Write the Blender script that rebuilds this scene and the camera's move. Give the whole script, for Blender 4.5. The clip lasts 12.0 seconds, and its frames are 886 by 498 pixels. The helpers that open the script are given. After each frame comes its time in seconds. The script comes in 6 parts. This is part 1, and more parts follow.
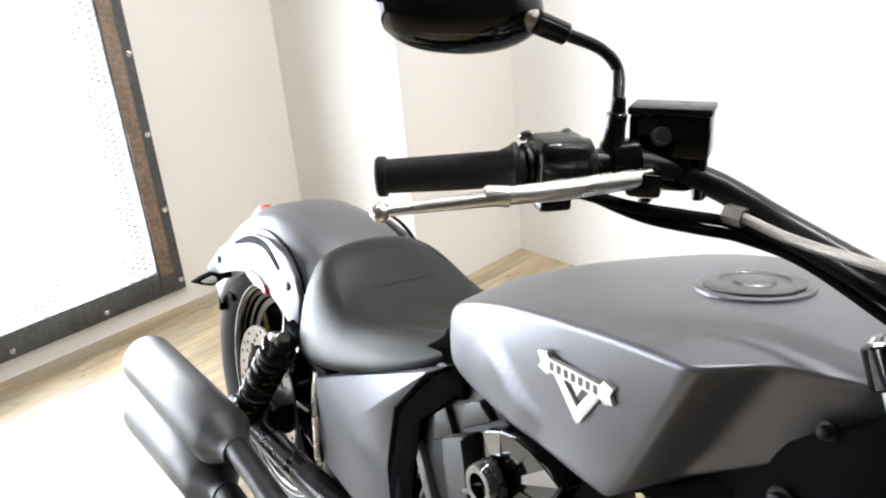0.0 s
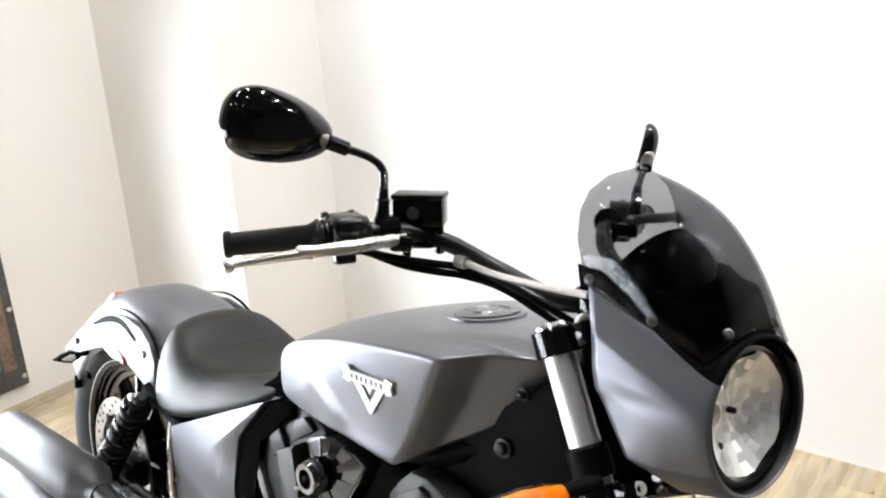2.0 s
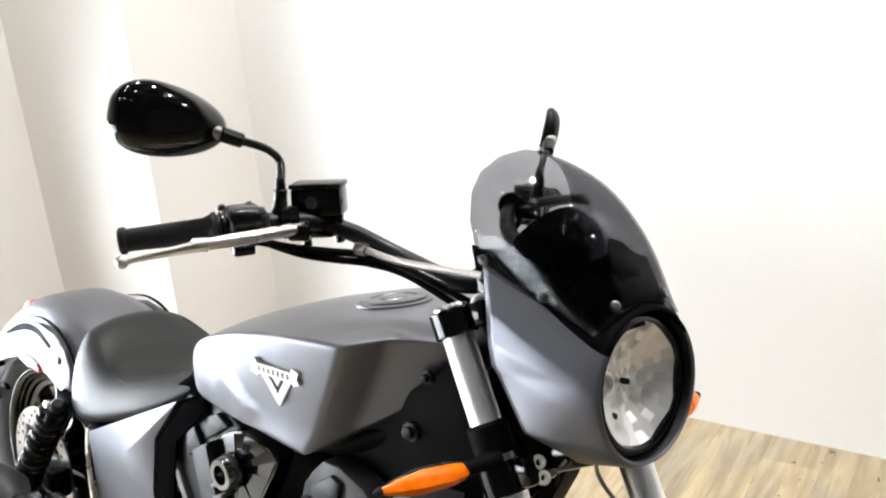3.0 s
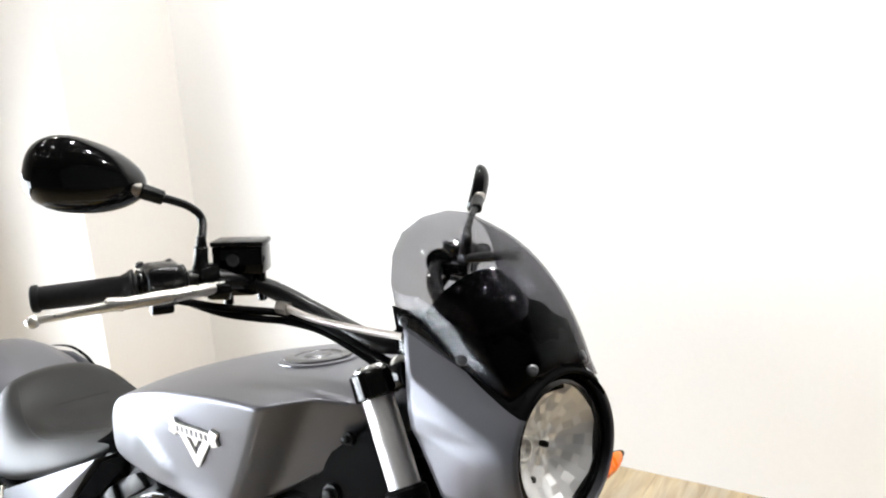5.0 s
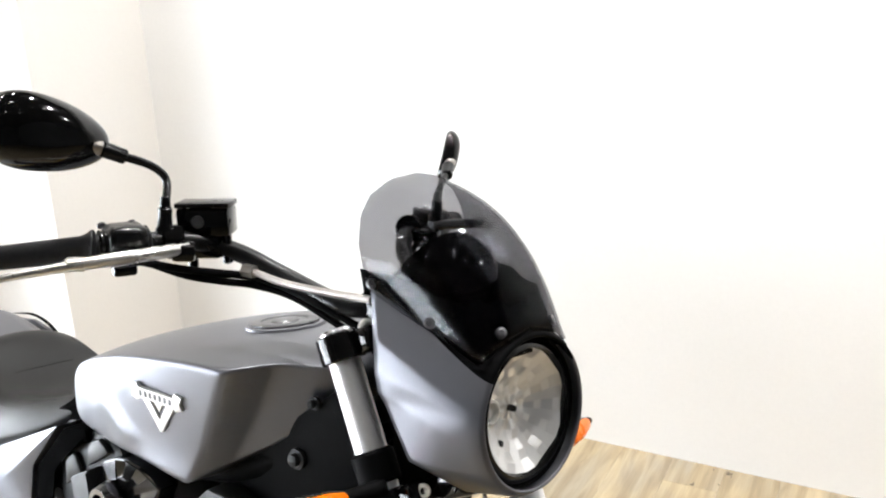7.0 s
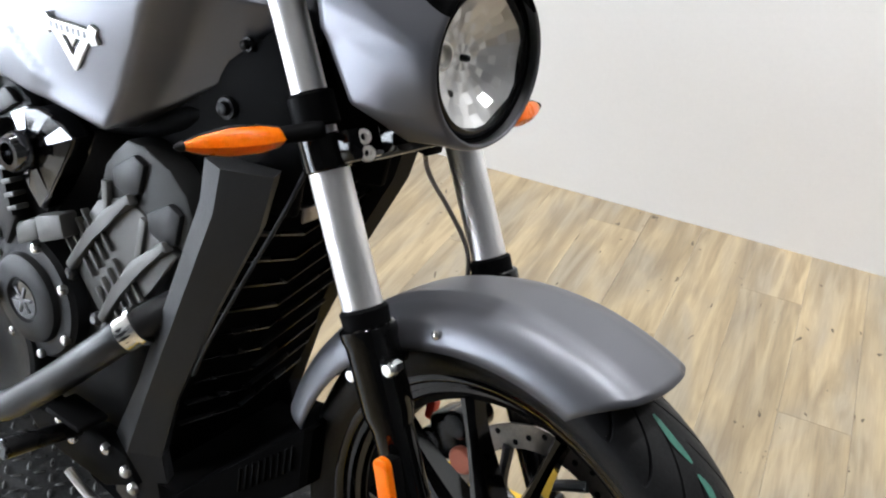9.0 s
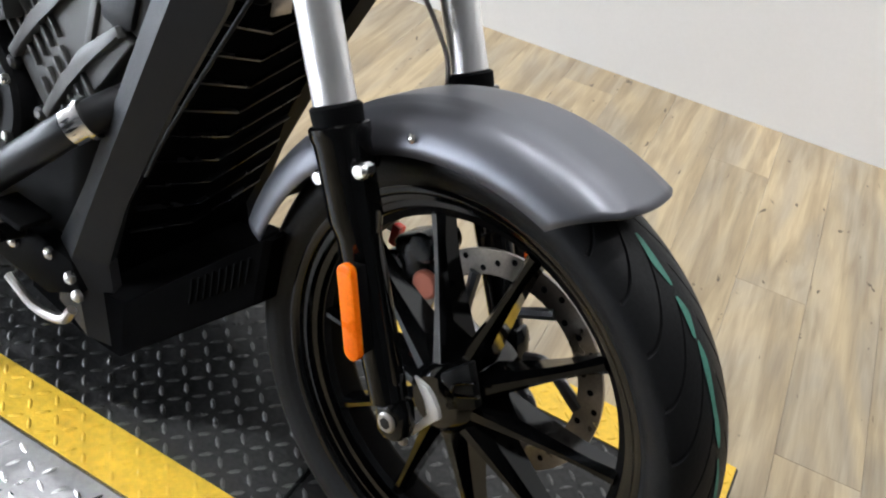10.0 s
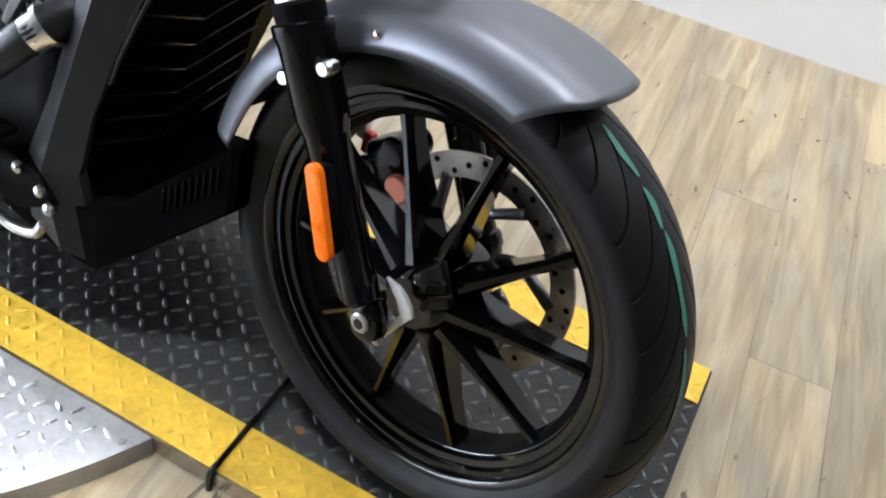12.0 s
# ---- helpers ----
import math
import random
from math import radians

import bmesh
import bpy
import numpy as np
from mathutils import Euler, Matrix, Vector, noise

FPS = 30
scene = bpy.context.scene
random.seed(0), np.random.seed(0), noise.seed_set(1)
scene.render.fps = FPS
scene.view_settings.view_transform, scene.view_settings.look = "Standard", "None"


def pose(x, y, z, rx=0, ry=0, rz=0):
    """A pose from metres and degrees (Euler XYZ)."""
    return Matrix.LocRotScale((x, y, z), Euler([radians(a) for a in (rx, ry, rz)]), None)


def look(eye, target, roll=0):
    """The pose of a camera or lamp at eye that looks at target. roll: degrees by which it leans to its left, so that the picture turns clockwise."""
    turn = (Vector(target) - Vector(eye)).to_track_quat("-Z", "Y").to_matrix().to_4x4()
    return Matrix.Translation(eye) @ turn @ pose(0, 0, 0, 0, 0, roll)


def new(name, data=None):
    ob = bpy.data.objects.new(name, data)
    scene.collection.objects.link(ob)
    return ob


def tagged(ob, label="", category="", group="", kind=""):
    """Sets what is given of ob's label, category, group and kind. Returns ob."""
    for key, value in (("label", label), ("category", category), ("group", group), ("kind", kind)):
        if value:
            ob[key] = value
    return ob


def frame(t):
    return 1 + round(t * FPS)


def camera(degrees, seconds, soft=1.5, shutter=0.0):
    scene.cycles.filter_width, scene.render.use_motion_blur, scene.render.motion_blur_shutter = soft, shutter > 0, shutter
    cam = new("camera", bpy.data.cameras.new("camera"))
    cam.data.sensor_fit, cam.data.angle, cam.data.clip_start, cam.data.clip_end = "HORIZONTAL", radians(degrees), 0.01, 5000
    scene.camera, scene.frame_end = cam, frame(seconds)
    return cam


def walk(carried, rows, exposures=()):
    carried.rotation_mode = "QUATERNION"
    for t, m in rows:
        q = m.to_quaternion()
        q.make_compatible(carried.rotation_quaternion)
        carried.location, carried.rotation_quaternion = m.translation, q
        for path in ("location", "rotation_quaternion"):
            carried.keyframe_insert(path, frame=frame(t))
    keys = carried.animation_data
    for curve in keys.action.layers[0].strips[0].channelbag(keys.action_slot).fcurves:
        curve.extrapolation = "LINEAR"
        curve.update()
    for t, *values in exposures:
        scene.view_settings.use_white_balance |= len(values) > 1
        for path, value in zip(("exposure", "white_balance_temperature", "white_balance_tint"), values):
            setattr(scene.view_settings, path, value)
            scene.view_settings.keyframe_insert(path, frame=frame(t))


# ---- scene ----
cam = camera(52.3, 12.0, soft=2.1)
PATH = [
    (0, (-0.022, -0.559, 1.342), (-1.664, 0.219, 0.508), -5.4),
    (0.5, (0.178, -0.54, 1.391), (-1.522, 0.186, 0.627), -9.0),
    (1, (0.254, -0.671, 1.443), (-1.386, 0.269, 0.789), -6.4),
    (1.5, (0.312, -0.739, 1.444), (-1.269, 0.312, 0.817), -4.6),
    (2, (0.341, -0.732, 1.433), (-1.169, 0.408, 0.784), -3.5),
    (2.5, (0.366, -0.719, 1.421), (-1.1, 0.46, 0.742), -3.6),
    (3, (0.393, -0.694, 1.416), (-1.041, 0.535, 0.756), -4.7),
    (3.5, (0.405, -0.68, 1.42), (-1.003, 0.59, 0.785), -4.6),
    (5.5, (0.411, -0.66, 1.442), (-0.943, 0.696, 0.869), -2.9),
    (6, (0.407, -0.668, 1.444), (-0.925, 0.709, 0.87), -2.9),
    (6.5, (0.411, -0.656, 1.437), (-0.923, 0.717, 0.859), -2.8),
    (8.5, (0.387, -0.653, 1.292), (-0.738, 0.679, 0.312), 3.1),
    (9, (0.384, -0.658, 1.246), (-0.673, 0.66, 0.175), 4.7),
    (9.5, (0.387, -0.662, 1.194), (-0.583, 0.633, 0.018), 7.7),
    (10, (0.371, -0.664, 1.14), (-0.489, 0.621, -0.129), 11.6),
    (10.5, (0.374, -0.671, 1.096), (-0.405, 0.607, -0.231), 13.7),
    (11, (0.39, -0.678, 1.068), (-0.322, 0.588, -0.307), 15.7),
    (11.5, (0.404, -0.683, 1.054), (-0.283, 0.558, -0.356), 15.1),
    (12, (0.404, -0.667, 1.116), (-0.357, 0.571, -0.259), 11.9),
]
walk(cam, [(t, look(eye, target, roll)) for t, eye, target, roll in PATH],
     exposures=[(0, 0.30, 6500, 10), (1, 0.52, 6500, 10), (2, 0.34, 6500, 10), (3.5, 0.25, 6500, 10), (5.5, 0.36, 6500, 10), (6.5, 0.36, 6500, 10), (8.5, 0.03, 6350, 10), (9.5, -0.08, 6150, 10), (10.5, -0.12, 6250, 10), (11.5, 0.05, 6400, 10), (12, 0.10, 5900, 10)])

# ---- world and light ----
ROOM = pose(0, 0, 0, 0, 0, 16.05)      # room axes: x along the long white wall, y towards it
DECK = pose(0, 0, 0, 0, 0, 12.3)       # lift platform axes
FLOOR_Z, CEIL_Z = -0.045, 3.1
WALL_V, PIER_U, PIER_V, WIN_U = 1.644, -2.214, 1.155, -2.85

world = bpy.data.worlds.new("sky")
scene.world = world
world.use_nodes = True
sky = world.node_tree.nodes.new("ShaderNodeTexSky")
sky.sky_type, sky.sun_disc = "NISHITA", False
sky.sun_elevation, sky.sun_rotation = radians(35), radians(200)
world.node_tree.links.new(sky.outputs[0], world.node_tree.nodes["Background"].inputs[0])
world.node_tree.nodes["Background"].inputs[1].default_value = 0.1


def area(name, m, sx, sy, watts, colour, shape="RECTANGLE"):
    data = bpy.data.lights.new(name, "AREA")
    data.shape, data.size, data.size_y, data.energy, data.color = shape, sx, sy, watts, colour
    ob = new(name, data)
    ob.matrix_world = m
    return ob


COOL, NEUTRAL = (0.85, 0.92, 1.0), (1.0, 0.99, 0.975)
# daylight through the grilled window
area("window_daylight", ROOM @ look((WIN_U - 0.04, -1.45, 0.62), (0, -1.45, 0.45)), 3.9, 0.98, 260, COOL)
# unseen ceiling spots: a row washing the white wall, a few over the motorcycle
# each: u, v, and the u, v of the floor point it is turned to, watts, spread
# narrow and west-facing ones are fills added for wall base, west wall and deck
SPOTS_AND_FILLS = [(-1.75, 0.75, -1.75, 1.3, 13, 150), (-0.75, 0.80, -0.75, 1.5, 25, 150), (0.35, 0.75, 0.35, 1.7, 25, 140), (1.6, 0.70, 1.6, 1.7, 20, 140),
         (0.5, 0.35, 0.5, 1.60, 2.4, 52), (1.3, 0.35, 1.3, 1.60, 2.4, 52), (-1.9, 0.1, -2.85, 0.3, 9, 130),
         (-1.6, -0.5, -1.6, -0.5, 1.2, 110), (-0.6, -0.5, -0.6, -0.5, 1.0, 110), (0.6, 0.4, 0.6, 0.6, 0.5, 100), (-1.1, -1.7, -1.1, -1.7, 1.0, 110),
         (-2.0, -1.7, -2.0, -1.7, 4, 110), (-0.1, -1.9, -0.1, -1.9, 0.7, 110), (1.0, -1.5, 1.0, -1.5, 0.25, 110), (-0.40, -0.42, -0.38, -0.36, 1.9, 26)]
for u, v, to_u, to_v, watts, spread in SPOTS_AND_FILLS:
    lamp = area("ceiling_spot_and_fill", ROOM @ look((u, v, CEIL_Z - 0.03), (to_u, to_v, 0)), 0.12, 0.12, watts, NEUTRAL, "DISK")
    lamp.data.spread = radians(spread)


# ---- materials ----
def material(name, colour, rough=0.5, metal=0.0, vary=0.08, scale=8.0, fine=120.0, bump=0.0, coat=0.0, spread=0.08, stretch=(1, 1, 1), random_tone=0.0, spec=0.5):
    """Principled surface with variation of tone and gloss at two scales and a fine relief."""
    m = bpy.data.materials.new(name)
    m.use_nodes = True
    nt = m.node_tree
    p = nt.nodes["Principled BSDF"]
    new_link = nt.links.new
    co = nt.nodes.new("ShaderNodeTexCoord")
    mp = nt.nodes.new("ShaderNodeMapping")
    mp.inputs["Scale"].default_value = stretch
    new_link(co.outputs["Object"], mp.inputs[0])
    big, small = nt.nodes.new("ShaderNodeTexNoise"), nt.nodes.new("ShaderNodeTexNoise")
    big.inputs["Scale"].default_value, big.inputs["Detail"].default_value = scale, 4
    small.inputs["Scale"].default_value, small.inputs["Detail"].default_value = fine, 3
    for n in (big, small):
        new_link(mp.outputs[0], n.inputs["Vector"])
    mix = nt.nodes.new("ShaderNodeMath")
    mix.operation = "ADD"
    new_link(big.outputs[0], mix.inputs[0])
    new_link(small.outputs[0], mix.inputs[1])
    tone = nt.nodes.new("ShaderNodeMapRange")
    tone.inputs[1].default_value, tone.inputs[2].default_value = 0.6, 1.4
    tone.inputs[3].default_value, tone.inputs[4].default_value = 1 - vary, 1 + vary
    new_link(mix.outputs[0], tone.inputs[0])
    last = tone.outputs[0]
    if random_tone:
        info = nt.nodes.new("ShaderNodeObjectInfo")
        r = nt.nodes.new("ShaderNodeMapRange")
        r.inputs[3].default_value, r.inputs[4].default_value = 1 - random_tone, 1 + random_tone
        new_link(info.outputs["Random"], r.inputs[0])
        mul = nt.nodes.new("ShaderNodeMath")
        mul.operation = "MULTIPLY"
        new_link(last, mul.inputs[0])
        new_link(r.outputs[0], mul.inputs[1])
        last = mul.outputs[0]
    col = nt.nodes.new("ShaderNodeVectorMath")
    col.operation = "SCALE"
    col.inputs[0].default_value = colour[:3]
    new_link(last, col.inputs["Scale"])
    new_link(col.outputs[0], p.inputs["Base Color"])
    rr = nt.nodes.new("ShaderNodeMapRange")
    rr.inputs[1].default_value, rr.inputs[2].default_value = 0.3, 0.7
    rr.inputs[3].default_value, rr.inputs[4].default_value = max(0.02, rough - spread), min(1, rough + spread)
    new_link(big.outputs[0], rr.inputs[0])
    new_link(rr.outputs[0], p.inputs["Roughness"])
    p.inputs["Metallic"].default_value = metal
    p.inputs["Specular IOR Level"].default_value = spec
    if coat:
        p.inputs["Coat Weight"].default_value, p.inputs["Coat Roughness"].default_value = coat, 0.05
    if bump:
        b = nt.nodes.new("ShaderNodeBump")
        b.inputs["Strength"].default_value, b.inputs["Distance"].default_value = bump, 0.002
        new_link(small.outputs[0], b.inputs["Height"])
        new_link(b.outputs[0], p.inputs["Normal"])
    return m


def wood_material(name, light, dark, grey):
    """Weathered oak plank: long grain, darker streaks, pale wear and small knots, different on every plank."""
    m = bpy.data.materials.new(name)
    m.use_nodes = True
    nt = m.node_tree
    p = nt.nodes["Principled BSDF"]
    ln = nt.links.new
    co, info = nt.nodes.new("ShaderNodeTexCoord"), nt.nodes.new("ShaderNodeObjectInfo")
    shift = nt.nodes.new("ShaderNodeVectorMath")
    shift.operation = "SCALE"
    shift.inputs[0].default_value = (7.3, 11.7, 3.1)
    ln(info.outputs["Random"], shift.inputs["Scale"])
    add = nt.nodes.new("ShaderNodeVectorMath")
    ln(co.outputs["Object"], add.inputs[0])
    ln(shift.outputs[0], add.inputs[1])

    def noise_at(scale, stretch, detail=5, distort=0.0):
        mp = nt.nodes.new("ShaderNodeMapping")
        mp.inputs["Scale"].default_value = stretch
        ln(add.outputs[0], mp.inputs[0])
        n = nt.nodes.new("ShaderNodeTexNoise")
        n.inputs["Scale"].default_value, n.inputs["Detail"].default_value = scale, detail
        n.inputs["Distortion"].default_value = distort
        ln(mp.outputs[0], n.inputs["Vector"])
        return n.outputs[0]

    def ramp(src, stops):
        r = nt.nodes.new("ShaderNodeValToRGB")
        for k, (pos, c) in enumerate(stops):
            e = r.color_ramp.elements[k] if k < 2 else r.color_ramp.elements.new(pos)
            e.position, e.color = pos, (*c, 1)
        ln(src, r.inputs[0])
        return r.outputs[0]

    broad = ramp(noise_at(2.0, (3.0, 0.9, 1), 4, 1.0), [(0.38, grey), (0.60, light)])
    streak = ramp(noise_at(4.5, (6.0, 0.55, 1), 6, 1.0), [(0.34, (0, 0, 0)), (0.60, (1, 1, 1))])
    fine = ramp(noise_at(60, (5.0, 0.25, 1), 4), [(0.3, (0.90, 0.90, 0.90)), (0.7, (1.05, 1.05, 1.05))])
    knots = ramp(noise_at(26, (1.6, 0.7, 1), 3, 0.6), [(0.27, (1, 1, 1)), (0.31, (0, 0, 0))])

    def mixed(fac, a, b, kind="MIX"):
        x = nt.nodes.new("ShaderNodeMix")
        x.data_type, x.blend_type = "RGBA", kind
        for sock, v in ((x.inputs[0], fac), (x.inputs[6], a), (x.inputs[7], b)):
            if isinstance(v, (int, float)):
                sock.default_value = v
            elif isinstance(v, tuple):
                sock.default_value = (*v, 1)
            else:
                ln(v, sock)
        return x.outputs[2]

    inv = nt.nodes.new("ShaderNodeInvert")
    inv.inputs[0].default_value = 1.0
    ln(streak, inv.inputs[1])
    half = nt.nodes.new("ShaderNodeMath")
    half.operation = "MULTIPLY"
    half.inputs[1].default_value = 0.62
    ln(inv.outputs[0], half.inputs[0])
    c = mixed(half.outputs[0], broad, dark)
    c = mixed(1.0, c, fine, "MULTIPLY")
    c = mixed(knots, c, tuple(0.45 * v for v in dark))
    tone = nt.nodes.new("ShaderNodeMapRange")
    tone.inputs[3].default_value, tone.inputs[4].default_value = 0.90, 1.08
    ln(info.outputs["Random"], tone.inputs[0])
    sc = nt.nodes.new("ShaderNodeVectorMath")
    sc.operation = "SCALE"
    ln(c, sc.inputs[0])
    ln(tone.outputs[0], sc.inputs["Scale"])
    ln(sc.outputs[0], p.inputs["Base Color"])
    p.inputs["Roughness"].default_value = 0.34
    b = nt.nodes.new("ShaderNodeBump")
    b.inputs["Strength"].default_value, b.inputs["Distance"].default_value = 0.25, 0.001
    ln(fine, b.inputs["Height"])
    ln(b.outputs[0], p.inputs["Normal"])
    return m


def glass_material(name, tint, rough=0.02, ior=1.45):
    m = bpy.data.materials.new(name)
    m.use_nodes = True
    p = m.node_tree.nodes["Principled BSDF"]
    p.inputs["Base Color"].default_value = (*tint, 1)
    p.inputs["Transmission Weight"].default_value = 1.0
    p.inputs["Roughness"].default_value = rough
    p.inputs["IOR"].default_value = ior
    return m


def screen_material(name, tint):
    """Thin smoked plastic: tinted see-through body under a clear gloss."""
    m = bpy.data.materials.new(name)
    m.use_nodes = True
    nt = m.node_tree
    nt.nodes.remove(nt.nodes["Principled BSDF"])
    see, shine, mix, fac = (nt.nodes.new(k) for k in ("ShaderNodeBsdfTransparent", "ShaderNodeBsdfGlossy", "ShaderNodeMixShader", "ShaderNodeLayerWeight"))
    power, scaled = nt.nodes.new("ShaderNodeMath"), nt.nodes.new("ShaderNodeMath")
    power.operation, scaled.operation = "POWER", "MULTIPLY_ADD"
    power.inputs[1].default_value = 4.0
    scaled.inputs[1].default_value, scaled.inputs[2].default_value = 0.07, 0.016
    see.inputs[0].default_value = (*tint, 1)
    shine.inputs["Roughness"].default_value = 0.03
    nt.links.new(fac.outputs["Facing"], power.inputs[0])
    nt.links.new(power.outputs[0], scaled.inputs[0])
    nt.links.new(scaled.outputs[0], mix.inputs[0])
    nt.links.new(see.outputs[0], mix.inputs[1])
    nt.links.new(shine.outputs[0], mix.inputs[2])
    nt.links.new(mix.outputs[0], nt.nodes["Material Output"].inputs[0])
    return m


def glow_material(name, colour, strength):
    m = bpy.data.materials.new(name)
    m.use_nodes = True
    p = m.node_tree.nodes["Principled BSDF"]
    p.inputs["Base Color"].default_value = (*colour, 1)
    p.inputs["Emission Color"].default_value = (*colour, 1)
    p.inputs["Emission Strength"].default_value = strength
    return m


M_WALL = material("white_wall_paint", (0.80, 0.795, 0.785), 0.6, vary=0.02, scale=1.5, fine=90, bump=0.12)
# wall white tinted slightly warmer, for the window wall and pier
M_CREAM = material("warm_tinted_wall", (0.80, 0.778, 0.748), 0.6, vary=0.02, scale=1.5, fine=90, bump=0.12)
# unseen ceiling and closing walls, kept dark to deepen the blacks
M_CEIL = material("dim_unseen_ceiling", (0.10, 0.10, 0.10), 0.8, vary=0.03, scale=1.5, fine=60, bump=0.1)
M_DIM = material("dim_unseen_wall", (0.12, 0.12, 0.123), 0.7, vary=0.05, scale=1.5, fine=60, bump=0.1)
M_WOOD = wood_material("weathered_oak_vinyl", (0.445, 0.352, 0.215), (0.185, 0.135, 0.078), (0.335, 0.285, 0.208))
M_GAP = material("plank_joint_shadow", (0.12, 0.09, 0.06), 0.9)
M_PAINT = material("satin_grey_paint", (0.150, 0.152, 0.169), 0.39, 0.68, vary=0.04, scale=5, fine=900, bump=0.03, spread=0.03)
M_MATTE = material("matte_black_plastic", (0.0030, 0.0030, 0.0032), 0.55, vary=0.12, scale=14, fine=500, bump=0.2, spec=0.03)
M_CORE = material("dull_black_radiator_core", (0.004, 0.004, 0.0042), 0.9, vary=0.15, scale=14, fine=400, bump=0.2, spec=0.0)
M_DARK = material("dark_grey_coating", (0.0085, 0.0086, 0.0090), 0.42, 0.1, vary=0.1, scale=14, fine=300, bump=0.15, spec=0.17)
M_SHROUD = material("dark_grey_shroud_plastic", (0.018, 0.0183, 0.0198), 0.45, 0.1, vary=0.1, scale=14, fine=420, bump=0.2, spec=0.22)
M_GLOSS = material("gloss_black_paint", (0.002, 0.002, 0.002), 0.07, vary=0.1, scale=6, fine=200, spread=0.03, spec=0.4)
M_WHEEL = material("black_wheel_lacquer", (0.0018, 0.0018, 0.0019), 0.09, vary=0.1, scale=6, fine=200, spread=0.03, spec=0.42)
M_SATIN = material("satin_black_metal", (0.004, 0.004, 0.0043), 0.28, 0.0, vary=0.1, scale=12, fine=300, bump=0.05, spec=0.3)
M_RUBBER = material("black_rubber", (0.0115, 0.0115, 0.0121), 0.46, vary=0.25, scale=10, fine=260, bump=0.2, spec=0.16)
M_LEATHER = material("black_seat_vinyl", (0.0100, 0.0100, 0.0098), 0.42, vary=0.1, scale=10, fine=420, bump=0.12, spread=0.05, spec=0.26)
M_CHROME = material("polished_chrome", (0.97, 0.97, 0.97), 0.2, 1.0, vary=0.03, scale=10, fine=150, spread=0.03)
M_TUBE = material("hard_chromed_tube", (0.97, 0.965, 0.96), 0.40, 0.95, vary=0.03, scale=10, fine=150, spread=0.03)
M_ALU = material("brushed_aluminium", (0.72, 0.70, 0.67), 0.28, 1.0, vary=0.08, scale=18, fine=300, bump=0.05)
M_CASTING = material("grey_engine_casting", (0.095, 0.093, 0.088), 0.5, 0.25, vary=0.12, scale=16, fine=420, bump=0.25)
M_CASE = material("dark_engine_cover", (0.0075, 0.0075, 0.0080), 0.42, 0.1, vary=0.12, scale=14, fine=400, bump=0.2, spec=0.16)
M_STEEL = material("dull_steel", (0.36, 0.335, 0.31), 0.35, 1.0, vary=0.15, scale=20, fine=260, bump=0.1)
M_DISC = material("heat_tinted_disc_steel", (0.26, 0.235, 0.21), 0.32, 1.0, vary=0.2, scale=24, fine=260, bump=0.1)
M_EXHAUST = material("black_ceramic_exhaust", (0.030, 0.030, 0.032), 0.48, 0.35, vary=0.1, scale=10, fine=500, bump=0.08)
M_PIPE = material("dark_exhaust_pipe", (0.022, 0.022, 0.0235), 0.40, 0.5, vary=0.12, scale=10, fine=400, bump=0.08, spec=0.3)
M_AMBER = material("amber_plastic", (0.80, 0.145, 0.002), 0.3, vary=0.15, scale=40, fine=260, bump=0.1, spec=0.18)
M_AMBER.node_tree.nodes["Principled BSDF"].inputs["Subsurface Weight"].default_value = 0.25
M_RED = material("red_plastic", (0.6, 0.03, 0.02), 0.25, coat=0.4)
M_PALE = material("pale_label", (0.75, 0.73, 0.68), 0.5)
M_CAP = material("satin_grey_metal", (0.13, 0.13, 0.135), 0.35, 0.9, vary=0.1, scale=30, fine=300)
M_BADGE = material("brushed_badge_metal", (0.70, 0.69, 0.67), 0.36, 0.45, vary=0.06, scale=60, fine=500)
M_YELLOW = material("worn_yellow_paint", (0.74, 0.47, 0.03), 0.45, vary=0.22, scale=14, fine=90, bump=0.3)
M_DECK = material("worn_black_tread_plate", (0.024, 0.0236, 0.023), 0.42, 0.1, vary=0.5, scale=12, fine=110, bump=0.4, spread=0.15, spec=0.22)
M_TREAD = material("worn_tread_lug", (0.085, 0.084, 0.081), 0.36, 0.5, vary=0.5, scale=14, fine=160, bump=0.3, spread=0.15)
M_SILVER = material("galvanised_tread_plate", (0.38, 0.38, 0.385), 0.40, 0.6, vary=0.18, scale=9, fine=120, bump=0.2, spread=0.12)
M_LUG = material("worn_bright_lug", (0.70, 0.70, 0.70), 0.30, 0.8, vary=0.15, scale=14, fine=160, bump=0.1)
M_GREEN = material("green_tyre_marking", (0.05, 0.20, 0.15), 0.6, vary=0.3, scale=60, fine=300)
M_FRAME = material("rusty_steel_frame", (0.10, 0.105, 0.11), 0.5, 0.6, vary=0.4, scale=8, fine=90, bump=0.4, spread=0.15)
M_RUST = material("rusty_steel_face", (0.24, 0.18, 0.14), 0.6, 0.4, vary=0.5, scale=10, fine=80, bump=0.4, spread=0.15)
M_DARKCHROME = material("dark_chrome", (0.16, 0.16, 0.165), 0.10, 1.0, vary=0.05, scale=10, fine=150, spread=0.03)
M_SMOKE = screen_material("smoked_windshield", (0.55, 0.55, 0.565))
M_CLEAR = screen_material("clear_lens", (0.97, 0.97, 0.97))
M_SHELL = material("grey_cast_cover", (0.022, 0.0218, 0.0214), 0.48, 0.15, vary=0.1, scale=14, fine=420, bump=0.2, spec=0.25)
M_MIRROR = material("mirror_glass", (0.9, 0.9, 0.9), 0.02, 1.0, vary=0.0, spread=0.0)
M_SKY = glow_material("bright_overcast", (0.95, 0.97, 1.0), 6.0)


